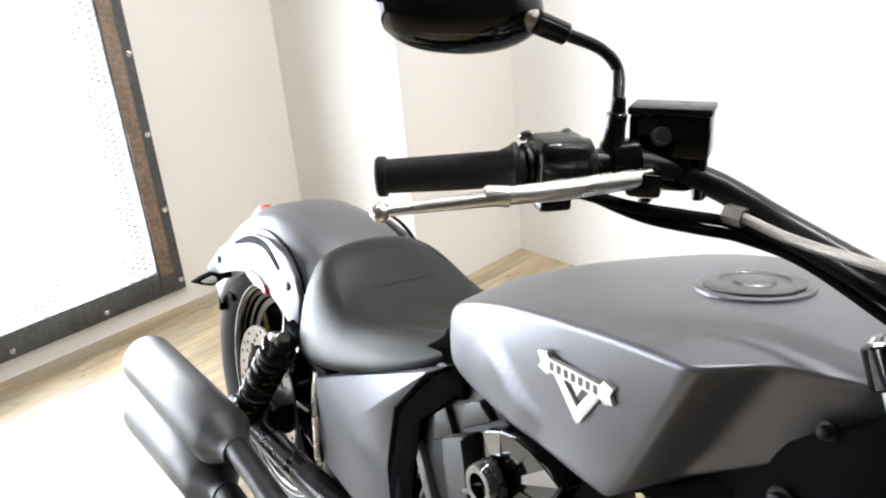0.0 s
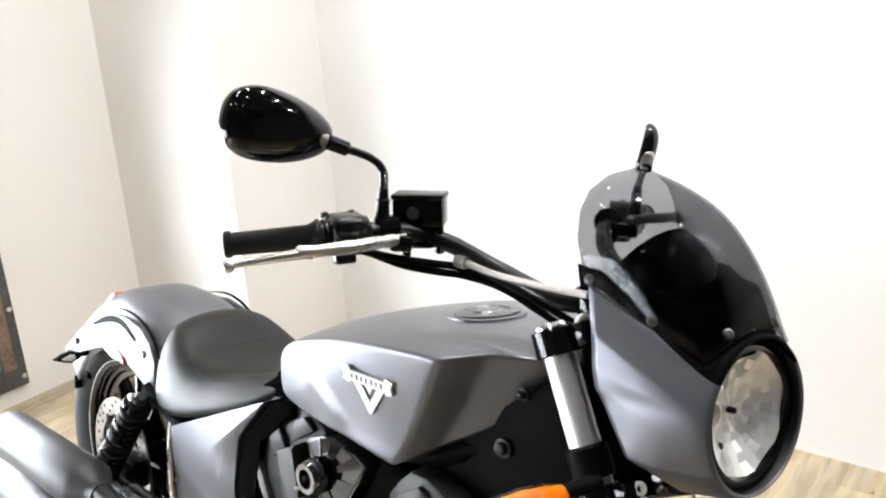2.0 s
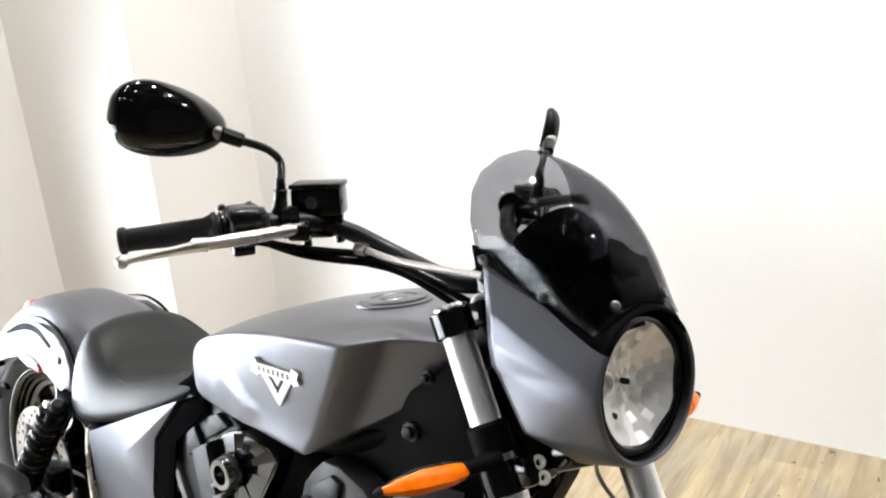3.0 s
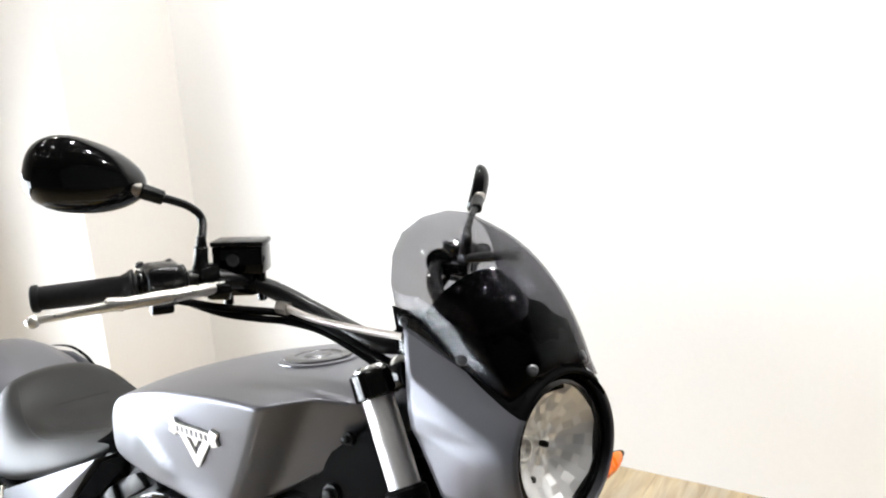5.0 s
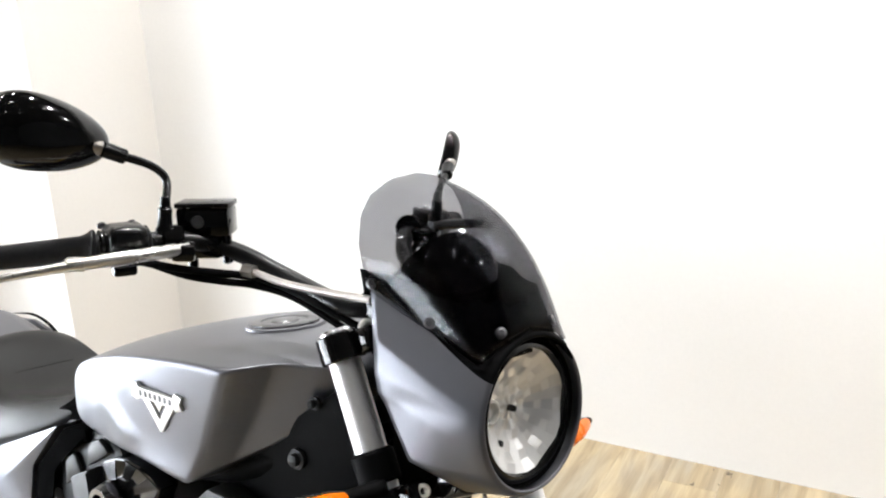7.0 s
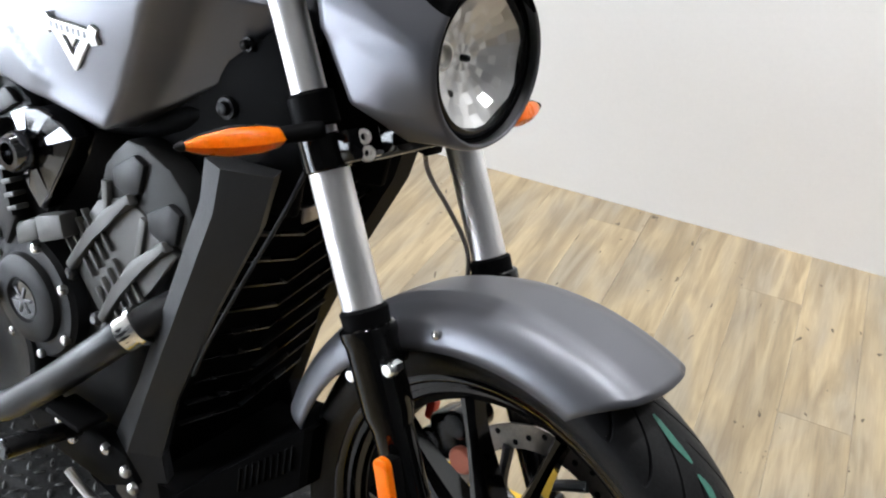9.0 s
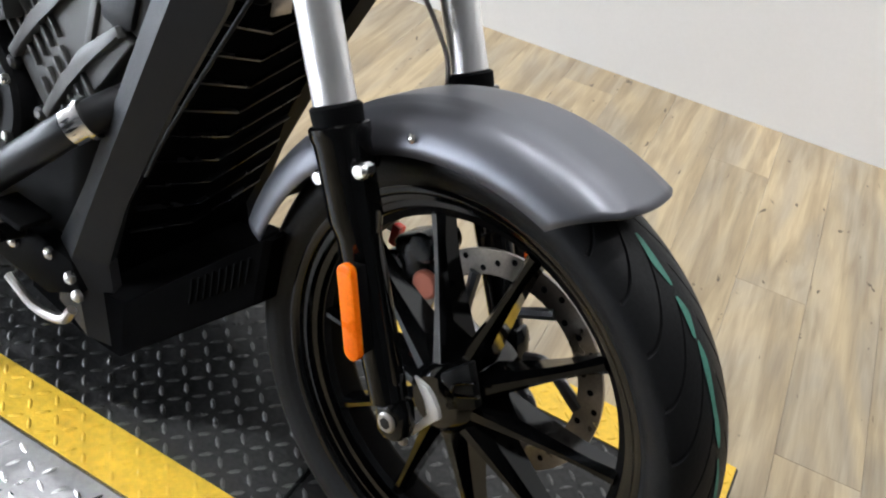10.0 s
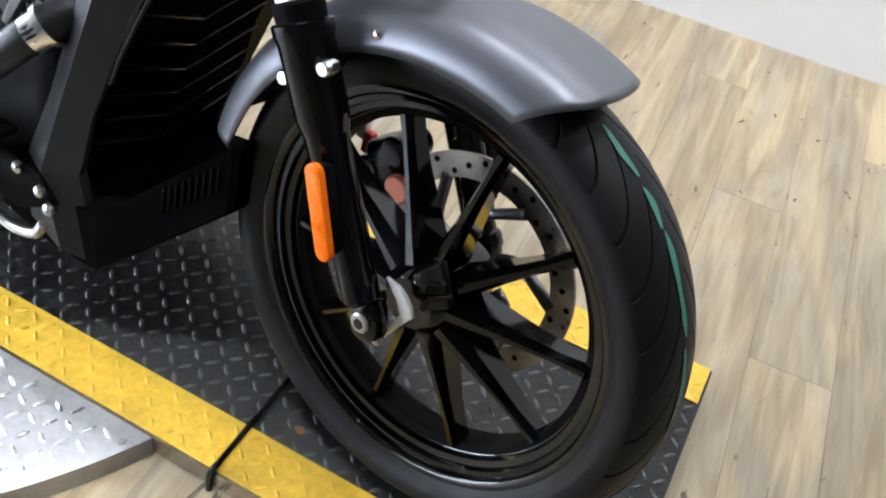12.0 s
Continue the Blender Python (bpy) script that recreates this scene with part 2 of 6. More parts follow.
# ---- mesh helpers ----
def mesh_from(bm, name, mat, sharp=35):
    me = bpy.data.meshes.new(name)
    bmesh.ops.recalc_face_normals(bm, faces=bm.faces[:])
    bm.to_mesh(me)
    bm.free()
    for poly in me.polygons:
        poly.use_smooth = True
    if sharp:
        me.set_sharp_from_angle(angle=radians(sharp))
    if mat:
        me.materials.append(mat)
    return me


def part(name, bm, mat, parent=None, label="", sharp=35, m=None):
    """Links a bmesh as one mesh object under a thing or a part; m moves it first."""
    if m is not None:
        bm.transform(m)
    ob = new(name, mesh_from(bm, name, mat, sharp))
    if parent is not None:
        ob.parent = parent
    if label:
        ob["label"] = label
    return ob


def thing(name, m, label, category, group="", kind=""):
    ob = new(name)
    ob.empty_display_size = 0.1
    ob.matrix_world = m
    return tagged(ob, label, category, group, kind)


def smooth_mod(ob, levels=2):
    s = ob.modifiers.new("smooth", "SUBSURF")
    s.levels = s.render_levels = levels
    return ob


def box(bm, centre, size, bevel=0.0, m=None, seg=2):
    made = bmesh.ops.create_cube(bm, size=1.0, matrix=Matrix.Translation(centre) @ Matrix.Diagonal((*size, 1)))
    vs = made["verts"]
    if bevel:
        es = list({e for v in vs for e in v.link_edges})
        out = bmesh.ops.bevel(bm, geom=es, offset=bevel, segments=seg, profile=0.5, affect="EDGES")
        vs = list({v for f in out["faces"] for v in f.verts} | {v for v in vs if v.is_valid})
    if m is not None:
        bmesh.ops.transform(bm, matrix=m, verts=vs)
    return vs


def axis_matrix(p, direction):
    """A frame at p whose z runs along direction."""
    return Matrix.Translation(p) @ Vector(direction).to_track_quat("Z", "Y").to_matrix().to_4x4()


def lathe(bm, profile, m=None, seg=48, closed=False):
    """Turns a profile of (along, radius) round z."""
    m = m or Matrix()
    rings = []
    for a, r in profile:
        rings.append([bm.verts.new(m @ Vector((r * math.cos(2 * math.pi * k / seg), r * math.sin(2 * math.pi * k / seg), a))) for k in range(seg)])
    pairs = list(zip(rings, rings[1:])) + ([(rings[-1], rings[0])] if closed else [])
    for a, b in pairs:
        for k in range(seg):
            bm.faces.new((a[k], a[(k + 1) % seg], b[(k + 1) % seg], b[k]))
    if not closed:
        for ring in (rings[0], rings[-1]):
            bm.faces.new(ring)
    return rings


def rod(bm, p0, p1, r0, r1=None, seg=24, bevel=0.0):
    """A round bar from p0 to p1, its ends eased by bevel."""
    p0, p1 = Vector(p0), Vector(p1)
    r1 = r0 if r1 is None else r1
    n = (p1 - p0).length
    prof = [(0, r0), (n, r1)]
    if bevel:
        prof = [(0, r0 - bevel), (bevel, r0), (n - bevel, r1), (n, r1 - bevel)]
    lathe(bm, prof, axis_matrix(p0, p1 - p0), seg)


def curve_points(points, steps=8):
    """Points along a smooth line through the given ones."""
    ps = [Vector(p) for p in points]
    ps = [2 * ps[0] - ps[1], *ps, 2 * ps[-1] - ps[-2]]
    out = []
    for i in range(1, len(ps) - 2):
        a, b, c, d = ps[i - 1 : i + 3]
        for k in range(steps):
            t = k / steps
            out.append(0.5 * (2 * b + (c - a) * t + (2 * a - 5 * b + 4 * c - d) * t * t + (3 * b - a - 3 * c + d) * t**3))
    return [*out, ps[-2]]


def pipe(bm, points, radius, seg=14, steps=8, smooth=True):
    """A tube along a smooth line; radius is a number or one value at each given point."""
    ps = curve_points(points, steps) if smooth else [Vector(p) for p in points]
    n = len(ps)
    if isinstance(radius, (int, float)):
        rs = [radius] * n
    else:
        rs = [float(r) for r in np.interp(np.linspace(0, 1, n), np.linspace(0, 1, len(radius)), radius)]
    tangent = (ps[1] - ps[0]).normalized()
    side = tangent.orthogonal().normalized()
    rings = []
    for i, p in enumerate(ps):
        t = (ps[min(i + 1, n - 1)] - ps[max(i - 1, 0)]).normalized()
        side = (side - t * side.dot(t)).normalized()
        up = t.cross(side)
        rings.append([bm.verts.new(p + rs[i] * (math.cos(2 * math.pi * k / seg) * side + math.sin(2 * math.pi * k / seg) * up)) for k in range(seg)])
    for a, b in zip(rings, rings[1:]):
        for k in range(seg):
            bm.faces.new((a[k], a[(k + 1) % seg], b[(k + 1) % seg], b[k]))
    bm.faces.new(rings[0])
    bm.faces.new(rings[-1])


def loft(bm, rings, caps=True, loop=True):
    """Skins rings of equally many points."""
    vs = [[bm.verts.new(p) for p in ring] for ring in rings]
    n = len(vs[0])
    for a, b in zip(vs, vs[1:]):
        for k in range(n if loop else n - 1):
            bm.faces.new((a[k], a[(k + 1) % n], b[(k + 1) % n], b[k]))
    if caps and loop:
        bm.faces.new(vs[0])
        bm.faces.new(vs[-1])
    return vs


def crease(bm, pairs, value=1.0):
    layer = bm.edges.layers.float.get("crease_edge") or bm.edges.layers.float.new("crease_edge")
    for a, b in pairs:
        e = bm.edges.get((a, b))
        if e:
            e[layer] = value


def prism(bm, outline, depth, m=None, bevel=0.0):
    """A flat plate: outline in x, y; thickness depth along z."""
    m = m or Matrix()
    low = [bm.verts.new((x, y, 0)) for x, y in outline]
    high = [bm.verts.new((x, y, depth)) for x, y in outline]
    n = len(outline)
    fs = [bm.faces.new(low[::-1]), bm.faces.new(high)]
    for k in range(n):
        fs.append(bm.faces.new((low[k], low[(k + 1) % n], high[(k + 1) % n], high[k])))
    vs = low + high
    if bevel:
        es = list({e for f in fs for e in f.edges})
        out = bmesh.ops.bevel(bm, geom=es, offset=bevel, segments=2, profile=0.5, affect="EDGES")
        vs = list({v for f in out["faces"] for v in f.verts} | {v for v in vs if v.is_valid})
    bmesh.ops.transform(bm, matrix=m, verts=vs)
    return vs


def solid(ob, thickness, offset=-1.0):
    s = ob.modifiers.new("thickness", "SOLIDIFY")
    s.thickness, s.offset = thickness, offset
    return ob


B = bmesh.new   # a fresh mesh for one part


def side_frame(y, out=-1):
    """A frame for plates on the bike's flank: x forward, y up, z outward from the given distance."""
    return Matrix(((1, 0, 0, 0), (0, 0, out, y), (0, 1, 0, 0), (0, 0, 0, 1)))


# ---- the room ----
def wall_piece(name, u0, u1, v0, v1, z0, z1, mat, label, category="wall"):
    bm = B()
    box(bm, ((u0 + u1) / 2, (v0 + v1) / 2, (z0 + z1) / 2), (u1 - u0, v1 - v0, z1 - z0))
    ob = part(name, bm, mat, m=ROOM)
    return tagged(ob, label, category, kind="structure")


U0, U1, V0 = WIN_U - 0.2, 4.2, -5.0
wall_piece("wall_north", PIER_U - 0.75, U1 + 0.2, WALL_V, WALL_V + 0.15, FLOOR_Z - 0.1, CEIL_Z, M_WALL, "smooth white painted plaster wall behind the motorcycle")
wall_piece("wall_pier", WIN_U, PIER_U, PIER_V, WALL_V, FLOOR_Z - 0.1, CEIL_Z, M_CREAM, "boxed-out white painted corner pier")
# added out of view, dim so that paint and gloss reflect little
wall_piece("wall_east", U1, U1 + 0.2, V0, WALL_V, FLOOR_Z - 0.1, CEIL_Z, M_DIM, "unseen grey wall added to close the showroom and darken reflections")
# window wall, with its opening left free
WV0, WV1, WZ0, WZ1 = -3.45, 0.555, 0.10, 1.065
wall_piece("wall_west", U0, WIN_U, WV1, WALL_V, FLOOR_Z - 0.1, CEIL_Z, M_CREAM, "white painted wall beside the grilled window")
wall_piece("wall_west_far", U0, WIN_U, V0 - 0.2, WV0, FLOOR_Z - 0.1, CEIL_Z, M_CREAM, "white painted wall past the grilled window")
wall_piece("wall_west_sill", U0, WIN_U, WV0, WV1, FLOOR_Z - 0.1, WZ0, M_CREAM, "white painted wall below the grilled window")
wall_piece("wall_west_lintel", U0, WIN_U, WV0, WV1, WZ1, CEIL_Z, M_CREAM, "white painted wall above the grilled window")
# added out of view as well, dark to hold light off the engine side
wall_piece("wall_south", U0, U1 + 0.2, V0 - 0.2, V0, FLOOR_Z - 0.1, CEIL_Z, M_DIM, "unseen dark grey wall added to close the showroom and darken reflections")
wall_piece("ceiling", U0, U1 + 0.2, V0 - 0.2, WALL_V + 0.15, CEIL_Z, CEIL_Z + 0.1, M_CEIL, "unseen dark grey ceiling with small spotlights, added above the room", "ceiling")
floor = wall_piece("floor", U0 - 2, U1 + 0.2, V0 - 2, WALL_V + 0.15, FLOOR_Z - 0.12, FLOOR_Z - 0.006, M_GAP, "weathered oak-look plank floor, pale tan and grey", "floor")

# bright day outside the grilled window
bm = B()
box(bm, (WIN_U - 0.5, -1.45, 0.9), (0.02, 7.0, 3.0))
tagged(part("backdrop", bm, M_SKY, m=ROOM), "bright overcast daylight outside the window", "backdrop", kind="structure")


# ---- grilled window ----
window = thing("window_1", ROOM @ pose(WIN_U, 0, 0), "grey steel framed window covered by diamond expanded-metal mesh", "window", kind="structure")
FR = 0.085
OV0, OV1, OZ0, OZ1 = WV0 - 0.03, 0.64, 0.02, 1.145    # outer edge of the steel frame


def frame_bar(name, v0, v1, z0, z1):
    bm = B()
    box(bm, (0.008, (v0 + v1) / 2, (z0 + z1) / 2), (0.016, v1 - v0, z1 - z0), 0.002)
    return part(name, bm, M_FRAME, window)


frame_bar("frame_bar", OV1 - FR, OV1, OZ0, OZ1)
frame_bar("frame_bar", OV0, OV1 - FR - 0.001, OZ0, OZ0 + FR)
frame_bar("frame_bar", OV0, OV1 - FR - 0.001, OZ1 - FR, OZ1)
bm = B()      # rusty inner lip of the upright
box(bm, (0.019, OV1 - FR + 0.028, (OZ0 + OZ1) / 2), (0.006, 0.045, OZ1 - OZ0 - 0.14), 0.002)
part("inner_lip", bm, M_RUST, window, "rust-brown worn inner lip of the frame")
screw_bm = B()
lathe(screw_bm, [(0, 0.009), (0.002, 0.009), (0.005, 0.006), (0.006, 0.001)], axis_matrix((0, 0, 0), (1, 0, 0)), 16)
screw_me = mesh_from(screw_bm, "frame_screw", M_ALU)
for v, z in [(OV1 - 0.013, 0.055 + 0.255 * k) for k in range(5)] + [(OV1 - 0.28 - 0.3 * k, 0.045) for k in range(8)] + [(OV1 - 0.28 - 0.3 * k, OZ1 - 0.03) for k in range(8)]:
    s = new("frame_screw", screw_me)
    s.parent, s.location = window, (0.016, v, z)
# expanded metal mesh: slanted strands crossing at nodes
bm = B()
GY, GZ, SR = 0.020, 0.0095, 0.0016
ny, nz = int((OV1 - FR - OV0) / GY) + 1, int((OZ1 - OZ0 - 2 * FR) / GZ) + 2
for i in range(ny):
    for j in range(nz):
        y, z = OV0 + GY * i, OZ0 + FR - GZ + GZ * j
        if (i + j) % 2:
            continue
        for sgn in (1, -1):
            a, b = Vector((0.006, y, z)), Vector((0.006 + 0.002 * sgn, y + GY, z + sgn * GZ))
            if not (OZ0 + FR - GZ <= b.z <= OZ1 - FR + GZ):
                continue
            n = Vector((0, -(b - a).z, (b - a).y)).normalized() * SR
            q = [a - n, b - n, b + n, a + n]
            d = Vector((0.002, 0, 0))
            lo, hi = [bm.verts.new(p - d) for p in q], [bm.verts.new(p + d) for p in q]
            bm.faces.new(hi)
            for k in range(4):
                bm.faces.new((lo[k], lo[(k + 1) % 4], hi[(k + 1) % 4], hi[k]))
tagged(part("wire_mesh", bm, M_FRAME, window, "grey expanded-metal diamond mesh", sharp=20), kind="stuff")
bm = B()
box(bm, (-0.10, (WV0 + WV1) / 2, (WZ0 + WZ1) / 2), (0.006, WV1 - WV0, WZ1 - WZ0))
pane = part("pane", bm, glass_material("window_glass", (0.98, 0.99, 1.0), 0.0, 1.05), window)
pane.visible_shadow = False


# ---- motorcycle axes ----
LEAN_LEFT, STEER = -8.8, 6.5
FRONT = pose(0, -0.0493, 0.0008, LEAN_LEFT, 0, 0)                   # steered front end
BIKE = pose(0.0126, -0.0111, 0.0008, 0, 0, STEER) @ pose(0, 0, 0, LEAN_LEFT, 0, 0)   # body
F = BIKE.inverted() @ FRONT
bike = thing("motorcycle", BIKE, "satin grey cruiser motorcycle leaning on a black tread-plate platform", "motorcycle")

# ---- front wheel ----
AXLE = Vector((0, 0, 0.322))
ACROSS = Matrix.Translation(AXLE) @ Matrix.Rotation(radians(-90), 4, "X")    # turning axis along y (z -> +y)


def wheel_matrix(centre):
    return Matrix.Translation(centre) @ Matrix.Rotation(radians(-90), 4, "X")


def tyre_mesh(half, r_bead, r_top, grooves, rows=60):
    """A round-shouldered tyre; its tread grooves start along the centre line and sweep out to the shoulders."""
    bm = B()
    prof = []
    for k in range(rows + 1):
        s = -1 + 2 * k / rows
        a = abs(s)
        if a < 0.62:                       # tread crown
            q = a / 0.62
            y, r = half * 0.93 * math.sin(q * 1.22) / math.sin(1.22), r_top - (r_top - r_bead) * 0.42 * (1 - math.cos(q * 1.22)) / (1 - math.cos(1.22))
        else:                              # side wall
            q = (a - 0.62) / 0.38
            y = half * (0.93 + 0.07 * math.sin(q * 2.2) - 0.26 * q * q)
            r = r_top - (r_top - r_bead) * (0.42 + 0.58 * q)
        q = min(1.0, a / 0.6)
        prof.append((math.copysign(y, s) if s else 0.0, r, s, 2.1 * (1 - (1 - q) ** 2.0)))
    steps = (0.0, 0.03, 0.05, 0.15, 0.25, 0.35, 0.45, 0.47, 0.50, 0.53, 0.55, 0.65, 0.75, 0.85, 0.95, 0.97)
    rings = []
    for g in range(grooves):
        for ph in steps:
            ring = []
            for y, r, s, sweep in prof:
                th = 2 * math.pi * (g + ph + sweep) / grooves
                a = abs(s)
                d = 0.0
                near = abs(ph - 0.5) if s < 0 else min(ph, 1 - ph)
                if 0.08 < a < 0.60 and near < 0.049:
                    d = (0.0045 if near < 0.031 else 0.0) * min(1.0, (0.60 - a) / 0.05, (a - 0.08) / 0.06)
                if 0.66 < a < 0.94 and abs((a * 38) % 4 - 2) < 0.5:
                    d = 0.0008
                ring.append(bm.verts.new(((r - d) * math.cos(th), (r - d) * math.sin(th), y)))
            rings.append(ring)
    for j in range(len(rings)):
        a, b = rings[j], rings[(j + 1) % len(rings)]
        for k in range(rows):
            bm.faces.new((a[k], a[k + 1], b[k + 1], b[k]))
    return bm


def rim_mesh(half, r):
    """A cast rim: outer lips, stepped inner faces and a barrel."""
    bm = B()
    prof = [(-half, r), (-half, r - 0.008), (-half + 0.004, r - 0.012), (-half + 0.010, r - 0.013), (-half + 0.011, r - 0.020), (-half + 0.019, r - 0.022), (-half + 0.021, r - 0.030), (-half + 0.030, r - 0.033), (-half + 0.034, r - 0.044),
            (half - 0.034, r - 0.044), (half - 0.022, r - 0.036), (half - 0.013, r - 0.022), (half - 0.010, r - 0.013), (half - 0.004, r - 0.012), (half, r - 0.008), (half, r), (half - 0.006, r + 0.002), (half - 0.010, r - 0.006),
            (half - 0.03, r - 0.034), (-half + 0.03, r - 0.034), (-half + 0.010, r - 0.006), (-half + 0.006, r + 0.002)]
    lathe(bm, prof, None, 96, closed=True)
    return bm


def spoke_mesh(r0, r1, y0, y1):
    """A blade spoke with a raised spine, its root wider than its tip."""
    bm = B()
    rings = []
    for k in range(6):
        t = k / 5
        r, y = r0 + (r1 - r0) * t, y0 + (y1 - y0) * t
        w = 0.012 * (1 - t) ** 1.5 + 0.0048 + 0.006 * t**6
        h = 0.026 * (1 - t) + 0.012 + 0.006 * t**4
        rings.append([(r, -w, y - h * 0.5), (r, -w * 0.35, y - h), (r, w * 0.35, y - h), (r, w, y - h * 0.5), (r, w, y + h * 0.6), (r, -w, y + h * 0.6)])
    loft(bm, rings)
    return bm


def brake_disc(name, parent, centre, y, r_out, r_in, m, side):
    bm = B()
    lathe(bm, [(y - 0.0022, r_in), (y + 0.0022, r_in), (y + 0.0022, r_out), (y - 0.0022, r_out)], None, 96, closed=True)
    disc = part(name, bm, M_DISC, parent, "drilled steel brake disc", m=m @ wheel_matrix(centre))
    dark = M_MATTE
    hole = B()
    rod(hole, (0, 0, -0.0028), (0, 0, 0.0028), 0.0042, seg=12)
    hole_me = mesh_from(hole, "drill_hole", dark)
    for k in range(36):
        a = 2 * math.pi * k / 36
        r = r_in + (r_out - r_in) * (0.25, 0.5, 0.75)[k % 3]
        h = new("drill_hole", hole_me)
        h.parent = disc
        h.matrix_basis = m @ wheel_matrix(centre) @ Matrix.Translation((r * math.cos(a), r * math.sin(a), y))
    for k in range(6):
        a = 2 * math.pi * (k + 0.3) / 6
        bm = B()
        pts = [(0.045 * math.cos(a), 0.045 * math.sin(a), y), (0.075 * math.cos(a + 0.15), 0.075 * math.sin(a + 0.15), y), ((r_in + 0.004) * math.cos(a + 0.62), (r_in + 0.004) * math.sin(a + 0.62), y)]
        pipe(bm, pts, [0.009, 0.0070, 0.0085], 8, 6)
        part("carrier_arm", bm, M_CAP, disc, m=m @ wheel_matrix(centre))
    return disc


RIM_R, RIM_H = 0.260, 0.05
front_wheel = part("front_wheel", rim_mesh(RIM_H, RIM_R), M_WHEEL, bike, "gloss black cast front wheel", m=F @ ACROSS, sharp=50)
front_wheel.data.materials.append(M_MATTE)
HUB_AT = (F @ ACROSS).inverted()
for poly in front_wheel.data.polygons:       # the barrel between the lips is matt
    at = HUB_AT @ poly.center
    if math.hypot(at.x, at.y) < RIM_R - 0.018 and -(RIM_H - 0.028) < at.z < RIM_H - 0.008:
        poly.material_index = 1
part("tyre", tyre_mesh(0.066, 0.257, 0.3225, 33), M_RUBBER, front_wheel, "black front tyre with swept grooves", m=F @ ACROSS, sharp=28)
SPOKES, PHASE = 10, -9.0
for k in range(SPOKES):
    part("spoke", spoke_mesh(0.045, RIM_R - 0.04, -0.012, -0.006), M_WHEEL, front_wheel, m=F @ ACROSS @ Matrix.Rotation(radians(PHASE + 36 * k), 4, "Z"), sharp=25)
bm = B()
lathe(bm, [(-0.062, 0.024), (-0.062, 0.033), (-0.052, 0.044), (-0.03, 0.054), (0.03, 0.054), (0.055, 0.046), (0.064, 0.03), (0.064, 0.02)], None, 40)
part("hub", bm, M_WHEEL, front_wheel, m=F @ ACROSS)
bm = B()
prism(bm, [(-0.006, 0.362), (0.024, 0.402), (0.053, 0.353), (0.020, 0.322)], 0.014, side_frame(-0.048, -1), 0.003)
plate = part("hub_plate", bm, M_DARK, front_wheel, "dark grey ribbed hub plate", m=F)
for pts in ([(0.050, 0.371), (0.022, 0.352), (0.016, 0.362), (0.024, 0.372), (0.040, 0.384)],):
    bm = B()
    pipe(bm, [(x, -0.0625, z) for x, z in pts], 0.0022, 8, 6)
    part("plate_groove", bm, M_GLOSS, plate, m=F)
bm = B()
prism(bm, [(-0.016, 0.372), (0.006, 0.371), (0.016, 0.362), (0.026, 0.356), (0.033, 0.344), (0.026, 0.334), (0.004, 0.292), (-0.004, 0.296), (0.012, 0.322), (0.018, 0.338), (0.008, 0.354), (-0.006, 0.365)], 0.006, side_frame(-0.096, -1), 0.0015)
part("speed_sensor_bracket", bm, M_BADGE, front_wheel, "pale metal sensor bracket beside the axle", m=F)
brake_disc("brake_disc", front_wheel, AXLE, 0.068, 0.152, 0.118, F, 1)
# green paint line left on the new tread, in dashes
for a0, a1 in ((22, 33), (35, 43), (43.6, 64), (66, 87), (92, 118)):
    bm = B()
    rows = []
    for k in range(17):
        q = k / 16
        turn = radians(a0 + (a1 - a0) * q - 90)
        w = 0.0055 * min(1.0, 0.35 + 4 * q, 0.35 + 4 * (1 - q)) * (0.85 + 0.15 * math.sin(9 * q + a0))
        rows.append([bm.verts.new((0.3230 * math.cos(turn), 0.3230 * math.sin(turn), side * w + 0.0015 * math.sin(6 * q + a1))) for side in (-1, 1)])
    for p, q in zip(rows, rows[1:]):
        bm.faces.new((p[0], p[1], q[1], q[0]))
    part("paint_dash", bm, M_GREEN, front_wheel, "green factory paint dash on the tread", m=F @ ACROSS @ Matrix.Translation((0, 0, -0.008)))

# ---- fork ----
RAKE = Vector((-0.58, 0, 1.0)).normalized()
FY, TUBE_R = 0.118, 0.0202


def on_fork(z, y=0.0, ahead=0.0):
    """A point of the fork's line at height z; ahead: square to the line, forwards."""
    p = Vector((-0.197 - 0.58 * (z - 0.629), y, z))
    return p + ahead * Vector((RAKE.z, 0, -RAKE.x))


